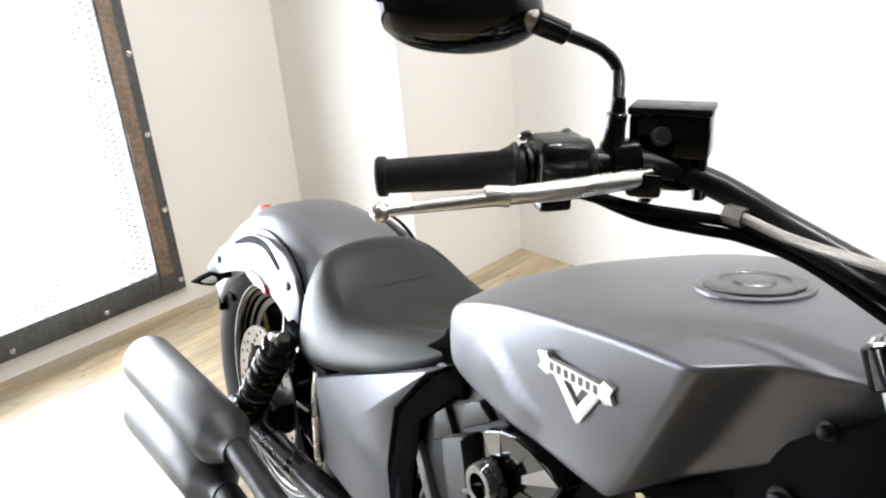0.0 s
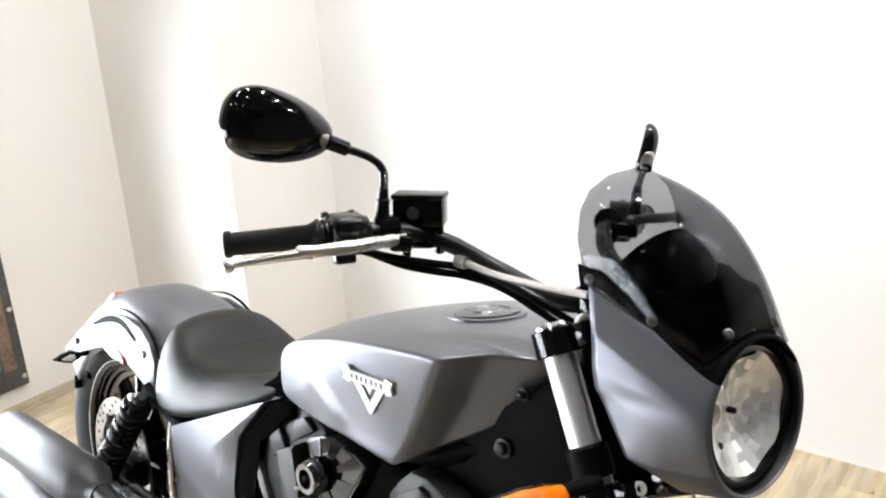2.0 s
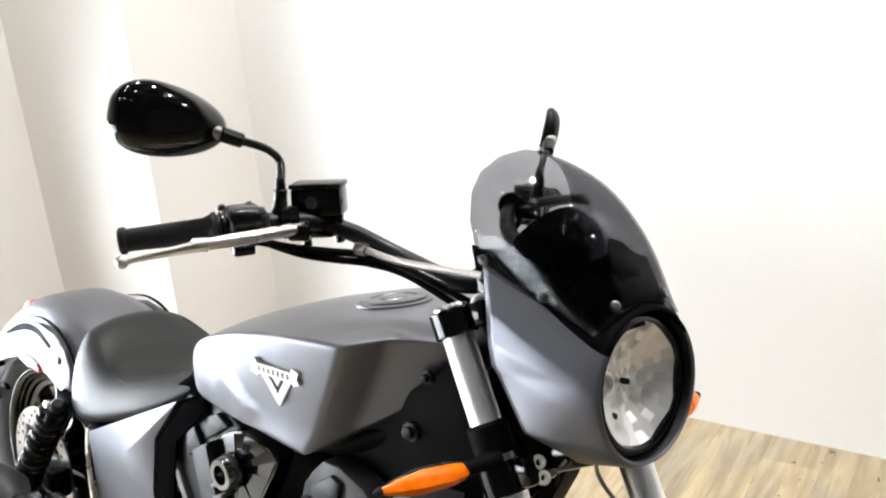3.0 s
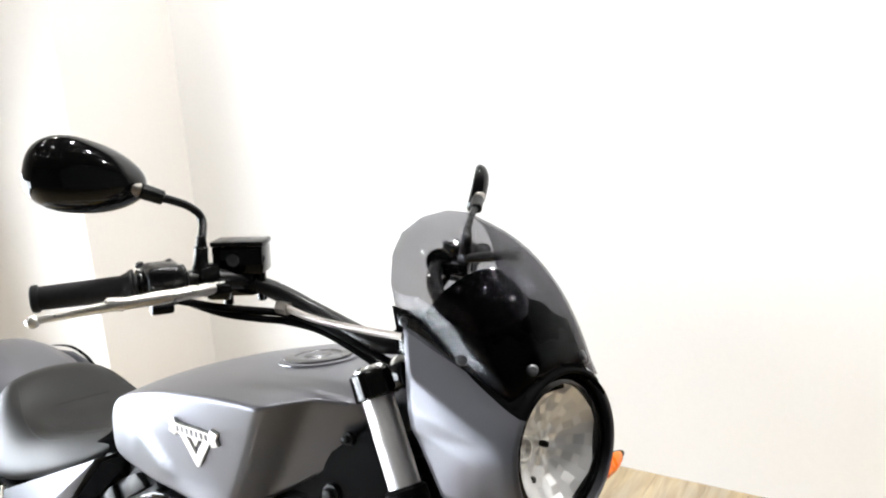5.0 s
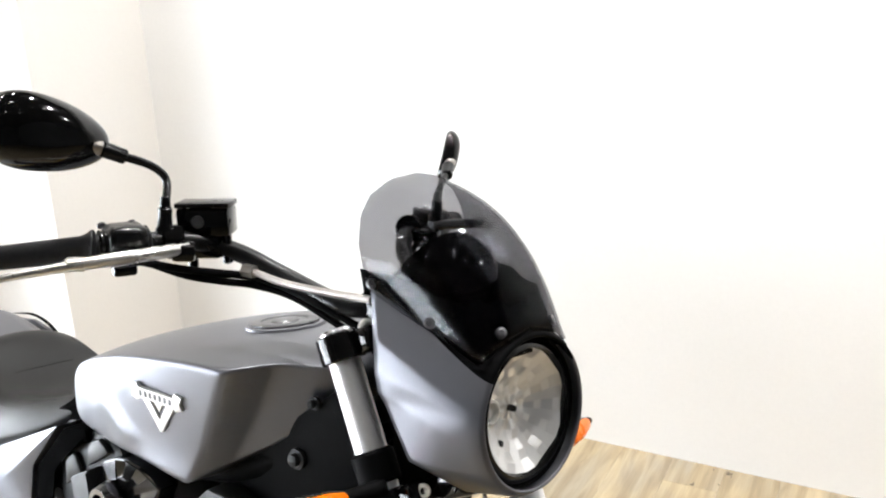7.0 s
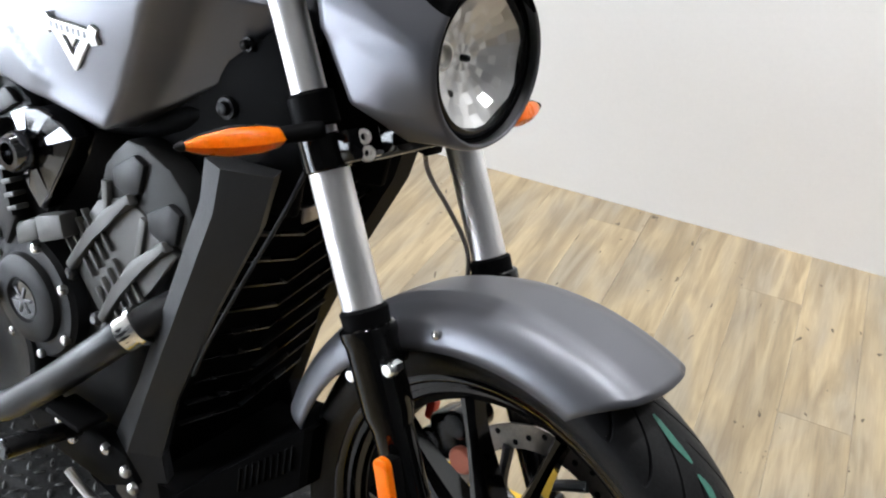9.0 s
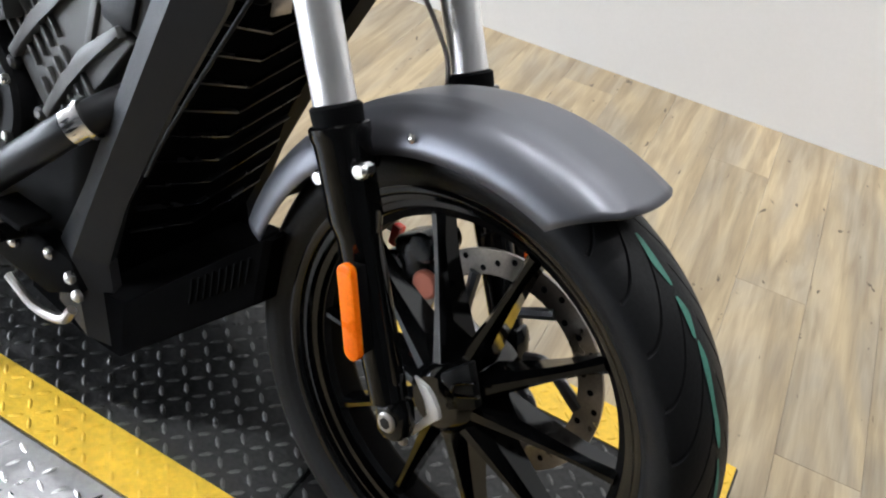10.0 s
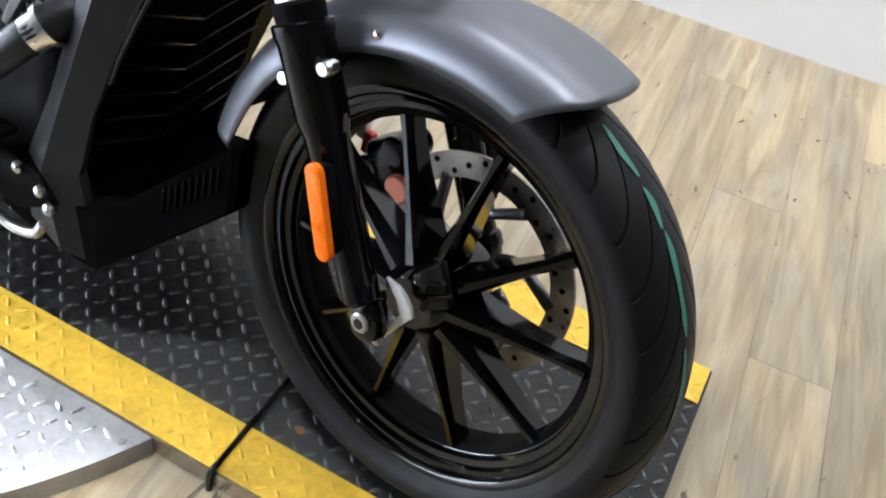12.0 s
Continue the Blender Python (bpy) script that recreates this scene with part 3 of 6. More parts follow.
for sy in (-1, 1):
    y = sy * FY
    bm = B()
    rod(bm, on_fork(0.58, y), on_fork(0.785, y), 0.0235, seg=32)
    rod(bm, on_fork(0.785, y), on_fork(0.965, y), TUBE_R, seg=32)
    part("fork_tube", bm, M_TUBE, bike, "polished chrome fork tube", m=F)
    bm = B()
    lo, hi = on_fork(0.335, y), on_fork(0.610, y)
    n = (hi - lo).length
    lathe(bm, [(0, 0.018), (0.004, 0.022), (n * 0.28, 0.0235), (n * 0.62, 0.025), (n * 0.68, 0.030), (n - 0.02, 0.031), (n - 0.012, 0.0335), (n - 0.002, 0.0335), (n, 0.031), (n, 0.0238)], axis_matrix(lo, RAKE), 32)
    box(bm, (0, 0, 0), (0.02, 0.030, 0.20), 0.006, Matrix.Translation(on_fork(0.44, y * 1.0, 0.010)) @ axis_matrix((0, 0, 0), RAKE))
    box(bm, (0, 0, 0), (0.042, 0.036, 0.056), 0.014, Matrix.Translation((-0.013, y, 0.322)) @ Matrix.Rotation(radians(-20), 4, "Y"))
    leg = part("fork_leg", bm, M_GLOSS, bike, "gloss black fork lower leg", m=F)
    bm = B()
    lathe(bm, [(0, 0.0275), (0.022, 0.0285), (0.024, 0.027), (0.026, 0.0238)], axis_matrix(on_fork(0.606, y), RAKE), 32)
    part("dust_seal", bm, M_MATTE, leg, m=F)
    bm = B()
    rod(bm, (-0.011, y + sy * 0.016, 0.324), (-0.011, y + sy * 0.0215, 0.324), 0.0125, seg=28, bevel=0.002)
    part("axle_cap", bm, M_STEEL, leg, "steel axle end", m=F)
    bm = B()
    rod(bm, (-0.011, y + sy * 0.020, 0.324), (-0.011, y + sy * 0.0222, 0.324), 0.0075, seg=6)
    part("axle_socket", bm, M_CASE, leg, m=F)
    bm = B()
    rod(bm, (0.008, y + sy * 0.000, 0.303), (0.008, y + sy * 0.008, 0.303), 0.0065, seg=20, bevel=0.002)
    part("clamp_bolt", bm, M_STEEL, leg, m=F)
    # amber side reflector on the leg's outer face
    bm = B()
    ends = [(0.0112 * math.cos(radians(a)), (0.0445 if 0 <= a < 180 else -0.0445) + 0.0112 * math.sin(radians(a))) for a in range(0, 360, 20)]
    prism(bm, ends, 0.010, Matrix.Translation((-0.0785, sy * 0.157, 0.447)) @ Matrix.Rotation(radians(-22.8), 4, "Y") @ side_frame(0, sy), 0.0022)
    part("reflector", bm, M_AMBER, leg, "long amber side reflector", m=F)
    bm = B()
    box(bm, (0, 0, 0), (0.020, 0.018, 0.10), 0.003, Matrix.Translation((-0.0785, sy * 0.150, 0.447)) @ axis_matrix((0, 0, 0), (-0.42, 0, 1)))
    part("reflector_bracket", bm, M_MATTE, leg, m=F)
    for bx, bz in ((-0.182, 0.549), (-0.131, 0.585)):
        bm = B()
        rod(bm, (bx, sy * 0.118, bz), (bx, sy * 0.134, bz), 0.0075, seg=6)
        lathe(bm, [(0, 0.0095), (0.004, 0.0095), (0.008, 0.007), (0.0085, 0.001)], axis_matrix((bx, sy * 0.131, bz), (0, sy, 0)), 20)
        part("fender_bolt", bm, M_CHROME, leg, "chrome dome bolt", m=F)

TILT_F = axis_matrix((0, 0, 0), RAKE)
bm = B()       # lower clamp
for sy in (-1, 1):
    lathe(bm, [(0, 0.026), (0.002, 0.028), (0.038, 0.028), (0.040, 0.026)], axis_matrix(on_fork(0.764, sy * FY), RAKE), 32)
    box(bm, (0, 0, 0), (0.05, 0.055, 0.036), 0.005, Matrix.Translation(on_fork(0.782, sy * (FY - 0.02), 0.022)) @ TILT_F)
box(bm, (0, 0, 0), (0.07, 0.20, 0.034), 0.006, Matrix.Translation(on_fork(0.778, 0, -0.005)) @ TILT_F)
lower_clamp = part("lower_fork_clamp", bm, M_GLOSS, bike, "gloss black lower fork clamp", m=F)
bm = B()       # upper clamp
for sy in (-1, 1):
    lathe(bm, [(0, 0.026), (0.002, 0.028), (0.032, 0.028), (0.034, 0.026)], axis_matrix(on_fork(0.936, sy * FY), RAKE), 32)
    box(bm, (0, 0, 0), (0.045, 0.06, 0.03), 0.005, Matrix.Translation(on_fork(0.951, sy * (FY - 0.025), 0.018)) @ TILT_F)
box(bm, (0, 0, 0), (0.07, 0.20, 0.03), 0.006, Matrix.Translation(on_fork(0.950, 0, -0.005)) @ TILT_F)
upper_clamp = part("upper_fork_clamp", bm, M_GLOSS, bike, "gloss black upper fork clamp", m=F)


def cap_screw(parent, at, direction, r=0.009, mat=None, label="pale socket screw, its bright shine put into the colour"):
    bm = B()
    d = Vector(direction).normalized()
    lathe(bm, [(0, r), (r * 0.55, r), (r * 0.75, r * 0.8), (r * 0.76, r * 0.45), (r * 0.35, r * 0.42)], axis_matrix(at, d), 20)
    # pale default colour stands in for the screw's bright reflection
    return part("screw", bm, mat or M_PALE, parent, label, m=F)


for sy in (-1, 1):
    for z in (0.799, 0.783):
        at = on_fork(z - 0.012, sy * 0.100, 0.046)
        cap_screw(lower_clamp, at, (RAKE.z, sy * 0.55, -RAKE.x))
    cap_screw(upper_clamp, on_fork(0.962, sy * 0.100, 0.036), (RAKE.z, sy * 0.55, -RAKE.x), 0.011)
    bm = B()
    lathe(bm, [(0, 0.0225), (0.006, 0.0225), (0.010, 0.018), (0.010, 0.010), (0.006, 0.009)], axis_matrix(on_fork(0.962, sy * FY), RAKE), 24)
    part("fork_cap", bm, M_CHROME, upper_clamp, "chrome fork cap", m=F)
    # sleeve that carries the turn signal
    bm = B()
    lathe(bm, [(0, 0.024), (0.003, 0.0265), (0.036, 0.0265), (0.040, 0.022)], axis_matrix(on_fork(0.806, sy * FY), RAKE), 28)
    part("fork_sleeve", bm, M_MATTE, bike, "matte black sleeve on the fork tube", m=F)


# ---- turn signals ----
def front_signal(sy):
    bm = B()
    base, root = Vector((-0.283, sy * 0.130, 0.811)), Vector((-0.293, sy * 0.180, 0.808)) if sy < 0 else Vector((-0.248, 0.180, 0.796))
    pipe(bm, [base, (base + root) / 2, root], [0.011, 0.010, 0.009], 16)
    stalk = part("turn_signal", bm, M_MATTE, bike, "amber arrow-shaped front turn signal on a black stalk", m=F)
    d = Vector((-0.016, sy * 0.104, -0.004))
    root_at = Vector((-0.291, sy * 0.178, 0.807)) if sy < 0 else Vector((-0.246, 0.178, 0.795))
    shape = ((0.0, 0.007, 0.008), (0.05, 0.0115, 0.012), (0.25, 0.0150, 0.017), (0.55, 0.0155, 0.017), (0.80, 0.0105, 0.012), (0.95, 0.0055, 0.006), (1.0, 0.0025, 0.002))
    for name, mat, label, grow, ahead, behind in (("housing", M_CAP, "thin grey lens surround", 1.10, 0.12, 0.85), ("lens", M_AMBER, "ribbed amber lens", 1.0, 0.95, 0.05)):
        bm = B()
        rings = []
        for t, h, w in shape:
            c = root_at + d * t
            ring = []
            for k in range(16):
                q = 2 * math.pi * k / 16
                deep = w * (ahead if math.cos(q) > 0 else behind)
                ring.append(c + Vector((deep * math.cos(q) * (1 - 0.25 * abs(math.sin(q))) - 0.012 * t, 0, grow * h * math.sin(q))))
            rings.append(ring)
        loft(bm, rings)
        part(name, bm, mat, stalk, label, m=F, sharp=30)
    bm = B()
    c = root_at + d * 0.985
    lathe(bm, [(0, 0.006), (0.006, 0.004), (0.010, 0.001)], axis_matrix(c + Vector((-0.012, 0, 0)), d), 12)
    part("tip", bm, M_CASE, stalk, m=F)


for sy in (-1, 1):
    front_signal(sy)


# ---- front fender ----
def fender_mesh(r_top, r_edge, half, a_front, a_rear, front_sweep, rows=56, cols=28, crown=0.0025):
    """A fender round an axle: angles in degrees from straight up, forwards negative; its nose is swept back at the sides."""
    bm = B()
    grid = []
    for i in range(rows + 1):
        t = i / rows
        line = []
        for j in range(cols + 1):
            s = -1 + 2 * j / cols
            a0 = a_front + front_sweep * abs(s) ** 2.2
            a = radians(a0 + (a_rear - a0) * t)
            e = abs(s) ** 3.2
            r = r_top - (r_top - r_edge) * e - crown * (1 if abs(s) > 0.34 else 0)
            y = half * math.sin(s * 1.45) / math.sin(1.45)
            line.append(bm.verts.new((-r * math.sin(a), y, r * math.cos(a))))
        grid.append(line)
    for i in range(rows):
        for j in range(cols):
            bm.faces.new((grid[i][j], grid[i + 1][j], grid[i + 1][j + 1], grid[i][j + 1]))
    return bm


fender = part("front_fender", fender_mesh(0.358, 0.304, 0.090, -21.2, 79, 8.5), M_PAINT, bike, "satin grey front fender", m=F @ Matrix.Translation(AXLE), sharp=60)
solid(fender, 0.0035)
for sy in (-1, 1):
    bm = B()
    lathe(bm, [(0, 0.0055), (0.0015, 0.0052), (0.003, 0.0035), (0.0033, 0.001)], axis_matrix((-0.111, sy * 0.0885, 0.624), (0, sy, 0.15)), 18)
    part("fender_screw", bm, M_ALU, fender, m=F)
    bm = B()
    prism(bm, [(-0.215, 0.520), (-0.150, 0.566), (-0.152, 0.588), (-0.175, 0.605), (-0.235, 0.575)], 0.010, side_frame(sy * 0.076, sy), 0.003)
    part("fender_bracket", bm, M_SATIN, fender, "black fender bracket", m=F)

# ---- brake caliper and hose ----
bm = B()
box(bm, (0, 0, 0), (0.052, 0.060, 0.070), 0.014, Matrix.Translation((-0.158, 0.074, 0.388)) @ Matrix.Rotation(radians(-35), 4, "Y"), 3)
for dx, dz in ((-0.020, -0.018), (0.014, 0.030)):
    rod(bm, (-0.158 + dx, 0.040, 0.388 + dz), (-0.158 + dx, 0.105, 0.388 + dz), 0.021, seg=24, bevel=0.004)
caliper = part("brake_caliper", bm, M_SATIN, bike, "black front brake caliper", m=F)
bm = B()
rod(bm, (-0.124, 0.040, 0.372), (-0.124, 0.052, 0.372), 0.020, seg=24, bevel=0.003)
part("piston_cap", bm, material("copper_red_metal", (0.42, 0.14, 0.09), 0.4, 0.5), caliper, "copper-red piston cap", m=F)
bm = B()
box(bm, (-0.238, 0.120, 0.356), (0.016, 0.016, 0.034), 0.004, None)
part("label", bm, M_RED, caliper, "red label on the caliper", m=F)
bm = B()
box(bm, (-0.254, 0.124, 0.374), (0.016, 0.016, 0.040), 0.004, None)
part("hose_guide", bm, M_PALE, caliper, m=F)
bm = B()
pipe(bm, [(-0.268, 0.035, 0.772), (-0.262, 0.045, 0.735), (-0.235, 0.075, 0.68), (-0.212, 0.092, 0.63), (-0.205, 0.095, 0.56), (-0.185, 0.085, 0.46)], 0.0031, 10)
part("brake_hose", bm, M_STEEL, bike, "braided front brake hose", m=F)
bm = B()
box(bm, on_fork(0.764, 0.03, 0.02), (0.022, 0.03, 0.012), 0.003)
pipe(bm, [on_fork(0.768, 0.045, 0.02), on_fork(0.775, 0.06, 0.03), on_fork(0.772, 0.085, 0.02)], 0.003, 8)
part("hose_clip", bm, M_MATTE, bike, "black hose clip under the fork clamp", m=F)


# ---- headlight, cowl and windshield ----
LAMP = Matrix.Translation((-0.183, 0, 0.906)) @ Matrix.Rotation(radians(90 - 8), 4, "Y")   # z runs forward and slightly up
COWL = LAMP
LAMP = LAMP @ Matrix.Translation((0, 0, -0.001))
bm = B()
lathe(bm, [(-0.012, 0.0745), (0.002, 0.0752), (0.005, 0.0765), (0.004, 0.081), (-0.002, 0.0885), (-0.018, 0.0885)], LAMP, 64, closed=True)
headlight = part("headlight", bm, M_GLOSS, bike, "round clear-lens headlight in a black bezel", m=F)
bm = B()
lathe(bm, [(0.000, 0.0750), (0.004, 0.072), (0.008, 0.058), (0.0115, 0.035), (0.0125, 0.001)], LAMP, 64)
lens = part("lens", bm, M_CLEAR, headlight, "clear domed lens", m=F)
lens.visible_shadow = False
bm = B()       # faceted bowl
seg, rows = 28, 7
rings = []
for i in range(rows):
    t = i / (rows - 1)
    r = 0.0745 - 0.0705 * t
    dz = -0.001 - 0.026 * math.sin(t * math.pi / 2)
    rings.append([LAMP @ Vector((r * math.cos(2 * math.pi * k / seg), r * math.sin(2 * math.pi * k / seg), dz - 0.0035 * ((k // 2 + i) % 2) * min(1.0, 3 * (1 - t)))) for k in range(seg)])
loft(bm, rings, caps=False)
part("reflector_bowl", bm, material("silvered_reflector", (0.95, 0.95, 0.94), 0.18, 0.55, vary=0.03, scale=40, fine=200, bump=0.05), headlight, "faceted silver reflector bowl", m=F, sharp=4)
bm = B()
lathe(bm, [(-0.028, 0.0040), (-0.020, 0.0042), (-0.017, 0.0036), (-0.016, 0.002)], LAMP, 20)
part("bulb_shield", bm, M_CASE, headlight, "dark bulb shield", m=F)
for a, r in ((262, 0.050), (322, 0.046)):
    bm = B()
    c = LAMP @ Vector((r * math.cos(radians(a)), r * math.sin(radians(a)), -0.016))
    axis = LAMP.to_3x3() @ Vector((0, 0, 1))
    if a == 262:
        lathe(bm, [(-0.004, 0.017), (0.004, 0.016), (0.005, 0.0125), (-0.002, 0.011)], axis_matrix(c, axis), 24)
    else:
        lathe(bm, [(-0.006, 0.0046), (0.000, 0.0044), (0.001, 0.003)], axis_matrix(c, axis), 14)
    part("lamp_insert", bm, M_PALE if a == 262 else M_CASE, headlight, "pale side lamp ring" if a == 262 else "", m=F)

# cowl: rings from the lamp's mouth back to the trailing edge, which is given by angle from the top
EDGE_A = [0, 25, 40, 50, 64, 80, 100, 122, 150, 180]
EDGE_X = [-0.193, -0.192, -0.192, -0.198, -0.365, -0.335, -0.315, -0.262, -0.215, -0.200]
EDGE_Y = [0.0, 0.042, 0.065, 0.080, 0.092, 0.112, 0.121, 0.116, 0.064, 0.0]
EDGE_Z = [1.005, 0.9955, 0.983, 0.974, 1.030, 0.980, 0.915, 0.846, 0.812, 0.806]


def cowl_edge(a):
    a = abs((a + 180) % 360 - 180)
    return Vector([float(np.interp(a, EDGE_A, e)) for e in (EDGE_X, EDGE_Y, EDGE_Z)])


bm = B()
N_A = 288
rings = []
for t in (0.0, 0.04, 0.10, 0.16, 0.22, 0.30, 0.38, 0.46, 0.54, 0.62, 0.70, 0.78, 0.86, 0.93, 1.0):
    ring = []
    for k in range(N_A):
        a = 360 * k / N_A - 180
        side = 1 if a >= 0 else -1
        e = cowl_edge(a)
        e = Vector((e.x, side * e.y, e.z))
        ra = radians(a)
        mouth = COWL @ Vector((-0.0925 * math.cos(ra), 0.0925 * math.sin(ra), 0.014))
        mouth_o = COWL @ Vector((-0.099 * math.cos(ra), 0.099 * math.sin(ra), 0.004))
        if t == 0:
            p = mouth
        else:
            p = mouth_o.lerp(e, t) if t > 0.04 else mouth.lerp(mouth_o, 0.6)
            swell = 0.004 * math.sin(math.pi * min(1, t)) * abs(math.sin(ra)) ** 0.5
            p = p + Vector((0.3 * swell, side * swell * abs(math.sin(ra)), 0))
            # pressed crease along the flank
            open_ = max(0.0, (t - 0.14) / 0.86)
            d = (abs(a) - (84.5 + 8.5 * t)) / (1.0 + 10.0 * open_)
            hit = 0.006 * open_ * (max(0.0, d) if d < 1 else max(0.0, 1 - (d - 1) / 4.0))
            p = p - Vector((0, side * hit, 0))
        ring.append(p)
    rings.append(ring)
loft(bm, rings, caps=False)
cowl = solid(part("headlight_cowl", bm, M_PAINT, bike, "satin grey headlight cowl", m=F, sharp=50), 0.004)
cowl.data.materials.append(M_MATTE)
for poly in cowl.data.polygons:
    if abs(360 * (poly.index % N_A + 0.5) / N_A - 180) < 56:
        poly.material_index = 1
bm = B()
lathe(bm, [(-0.02, 0.0870), (-0.001, 0.0878), (0.0005, 0.0905), (-0.02, 0.0910)], COWL, 64, closed=True)
part("mouth_gasket", bm, M_MATTE, cowl, m=F)

# smoked screen: blended between its lower edge on the cowl and its arched upper edge
LOW_A = [0, 0.25, 0.5, 0.75, 1.0]
LOW = ([-0.186, -0.186, -0.193, -0.270, -0.368], [0, 0.043, 0.080, 0.090, 0.095], [1.009, 0.999, 0.978, 0.999, 1.024])
TOP = ([-0.390, -0.391, -0.392, -0.390, -0.384], [0, 0.044, 0.076, 0.092, 0.098], [1.160, 1.154, 1.136, 1.112, 1.078])
bm = B()
grid = []
NS, NT = 36, 18
for i in range(NS + 1):
    s = -1 + 2 * i / NS
    a = abs(s)
    sm = math.sin(a * math.pi / 2) if a < 1 else 1.0
    lo = Vector([float(np.interp(a, LOW_A, c)) for c in LOW])
    hi = Vector([float(np.interp(a, LOW_A, c)) for c in TOP])
    line = []
    for j in range(NT + 1):
        t = j / NT
        p = lo.lerp(hi, t)
        bow = 0.043 * math.sin(math.pi * t) * (1 - 0.8 * a * a)
        p = p + Vector((bow * 0.55, 0, bow * 0.8))
        p.y += 0.006 * math.sin(math.pi * t) * a
        line.append(bm.verts.new((p.x, math.copysign(p.y, s), p.z)))
    grid.append(line)
for i in range(NS):
    for j in range(NT):
        bm.faces.new((grid[i][j], grid[i + 1][j], grid[i + 1][j + 1], grid[i][j + 1]))
inside = [[(v.co.x - 0.010, v.co.y * 0.93, v.co.z - 0.006) for v in line[: 3 + int(6 * abs(i - NS / 2) / (NS / 2))]] for i, line in enumerate(grid)]
bmesh.ops.smooth_vert(bm, verts=[v for line in grid[1:-1] for v in line[1:-1]], factor=0.5, use_axis_x=True, use_axis_y=True, use_axis_z=True)
screen = solid(part("windshield", bm, M_SMOKE, bike, "smoked grey plastic windshield", m=F, sharp=0), 0.003)
for at, d in (((-0.360, 0.0955, 1.034), (0.3, 1, 0.35)), ((-0.264, 0.0925, 1.009), (0.6, 0.8, 0.3)), ((-0.194, 0.048, 1.008), (0.8, 0.5, 0.6))):
    for sy in (-1, 1):
        bm = B()
        lathe(bm, [(-0.004, 0.0065), (0.0010, 0.0065), (0.0020, 0.005), (0.0021, 0.003), (0.0012, 0.0025)], axis_matrix((at[0], sy * at[1], at[2]), (d[0], sy * d[1], d[2])), 20)
        part("screen_screw", bm, M_CAP, screen, "small steel screw with washer", m=F)
# added dark sheet in place of the dark parts behind the screen
bm = B()
width = min(len(line) for line in inside)
loft(bm, [line[:width] if len(line) == width else [Vector(line[0]).lerp(line[-1], k / (width - 1)) for k in range(width)] for line in inside], caps=False, loop=False)
solid(part("screen_darkener", bm, M_CORE, screen, "matte black panel added inside the windshield to darken its foot", m=F), 0.002)
# second added sheet, blackening the opening below the screen
bm = B()
floor_line = [[float(np.interp(k / 20, LOW_A, c)) for c in LOW] for k in range(21)]
loft(bm, [[(x - 0.006, q * 0.95 * y, z - 0.005) for q in (-1, -0.5, 0, 0.5, 1)] for x, y, z in floor_line[1:]], caps=False, loop=False)
solid(part("screen_foot_darkener", bm, M_CORE, screen, "matte black panel added to darken the space under the windshield", m=F), 0.002)
# dark instrument and back of the lamp behind the screen
GAUGE = Matrix.Translation((-0.326, -0.004, 1.020)) @ Matrix.Rotation(radians(-62), 4, "Y")
bm = B()
lathe(bm, [(-0.030, 0.068), (-0.026, 0.075), (0.0, 0.077), (0.024, 0.072), (0.044, 0.056), (0.058, 0.030), (0.062, 0.004)], GAUGE @ Matrix.Rotation(radians(180), 4, "X"), 48)
gauge = part("instrument", bm, M_GLOSS, bike, "black round instrument behind the windshield", m=F)
bm = B()
lathe(bm, [(0, 0.064), (0.001, 0.064)], GAUGE @ Matrix.Translation((0, 0, 0.0265)), 40)
part("dial_glass", bm, M_GLOSS, gauge, m=F)
bm = B()
box(bm, (0, 0, 0), (0.10, 0.15, 0.02), 0.006, Matrix.Translation((-0.285, 0, 0.995)) @ Matrix.Rotation(radians(-6), 4, "Y"))
part("instrument_tray", bm, M_GLOSS, gauge, m=F)
bm = B()
lathe(bm, [(-0.11, 0.03), (-0.10, 0.055), (-0.05, 0.082), (-0.018, 0.085), (-0.018, 0.083), (-0.05, 0.080), (-0.098, 0.053), (-0.106, 0.03)], LAMP, 40, closed=True)
part("lamp_shell", bm, M_MATTE, headlight, m=F)

# ---- handlebar and controls ----
def ahead_of(sy, y):
    """The far half of the bar stands a little further forward."""
    return 0.035 * min(1.0, y / 0.15) if sy > 0 else 0.0


bm = B()
for sy in (-1, 1):
    run = [(-0.398, 0, 0.986), (-0.400, 0.045, 0.986), (-0.430, 0.078, 0.988), (-0.53, 0.095, 1.006), (-0.590, 0.128, 1.030), (-0.622, 0.180, 1.045), (-0.638, 0.240, 1.046), (-0.652, 0.293, 1.042), (-0.710, 0.392, 1.027)]
    if sy > 0:
        run = [(-0.398, 0, 0.986), (-0.400, 0.045, 0.984), (-0.425, 0.078, 0.978), (-0.462, 0.102, 0.982), (-0.508, 0.122, 0.995), (-0.555, 0.150, 1.012), (-0.588, 0.190, 1.028), (-0.605, 0.240, 1.034), (-0.617, 0.293, 1.030), (-0.675, 0.392, 1.015)]
    pipe(bm, [(x, sy * y, z) for x, y, z in run], 0.0127, 18, 10)
handlebar = part("handlebar", bm, M_SATIN, bike, "black swept-back handlebar", m=F)
for sy in (-1, 1):
    bm = B()
    box(bm, (0, 0, 0), (0.045, 0.03, 0.05), 0.008, Matrix.Translation((-0.394, sy * 0.045, 0.988)) @ TILT_F)
    part("bar_riser", bm, M_GLOSS, handlebar, "gloss black bar clamp", m=F)


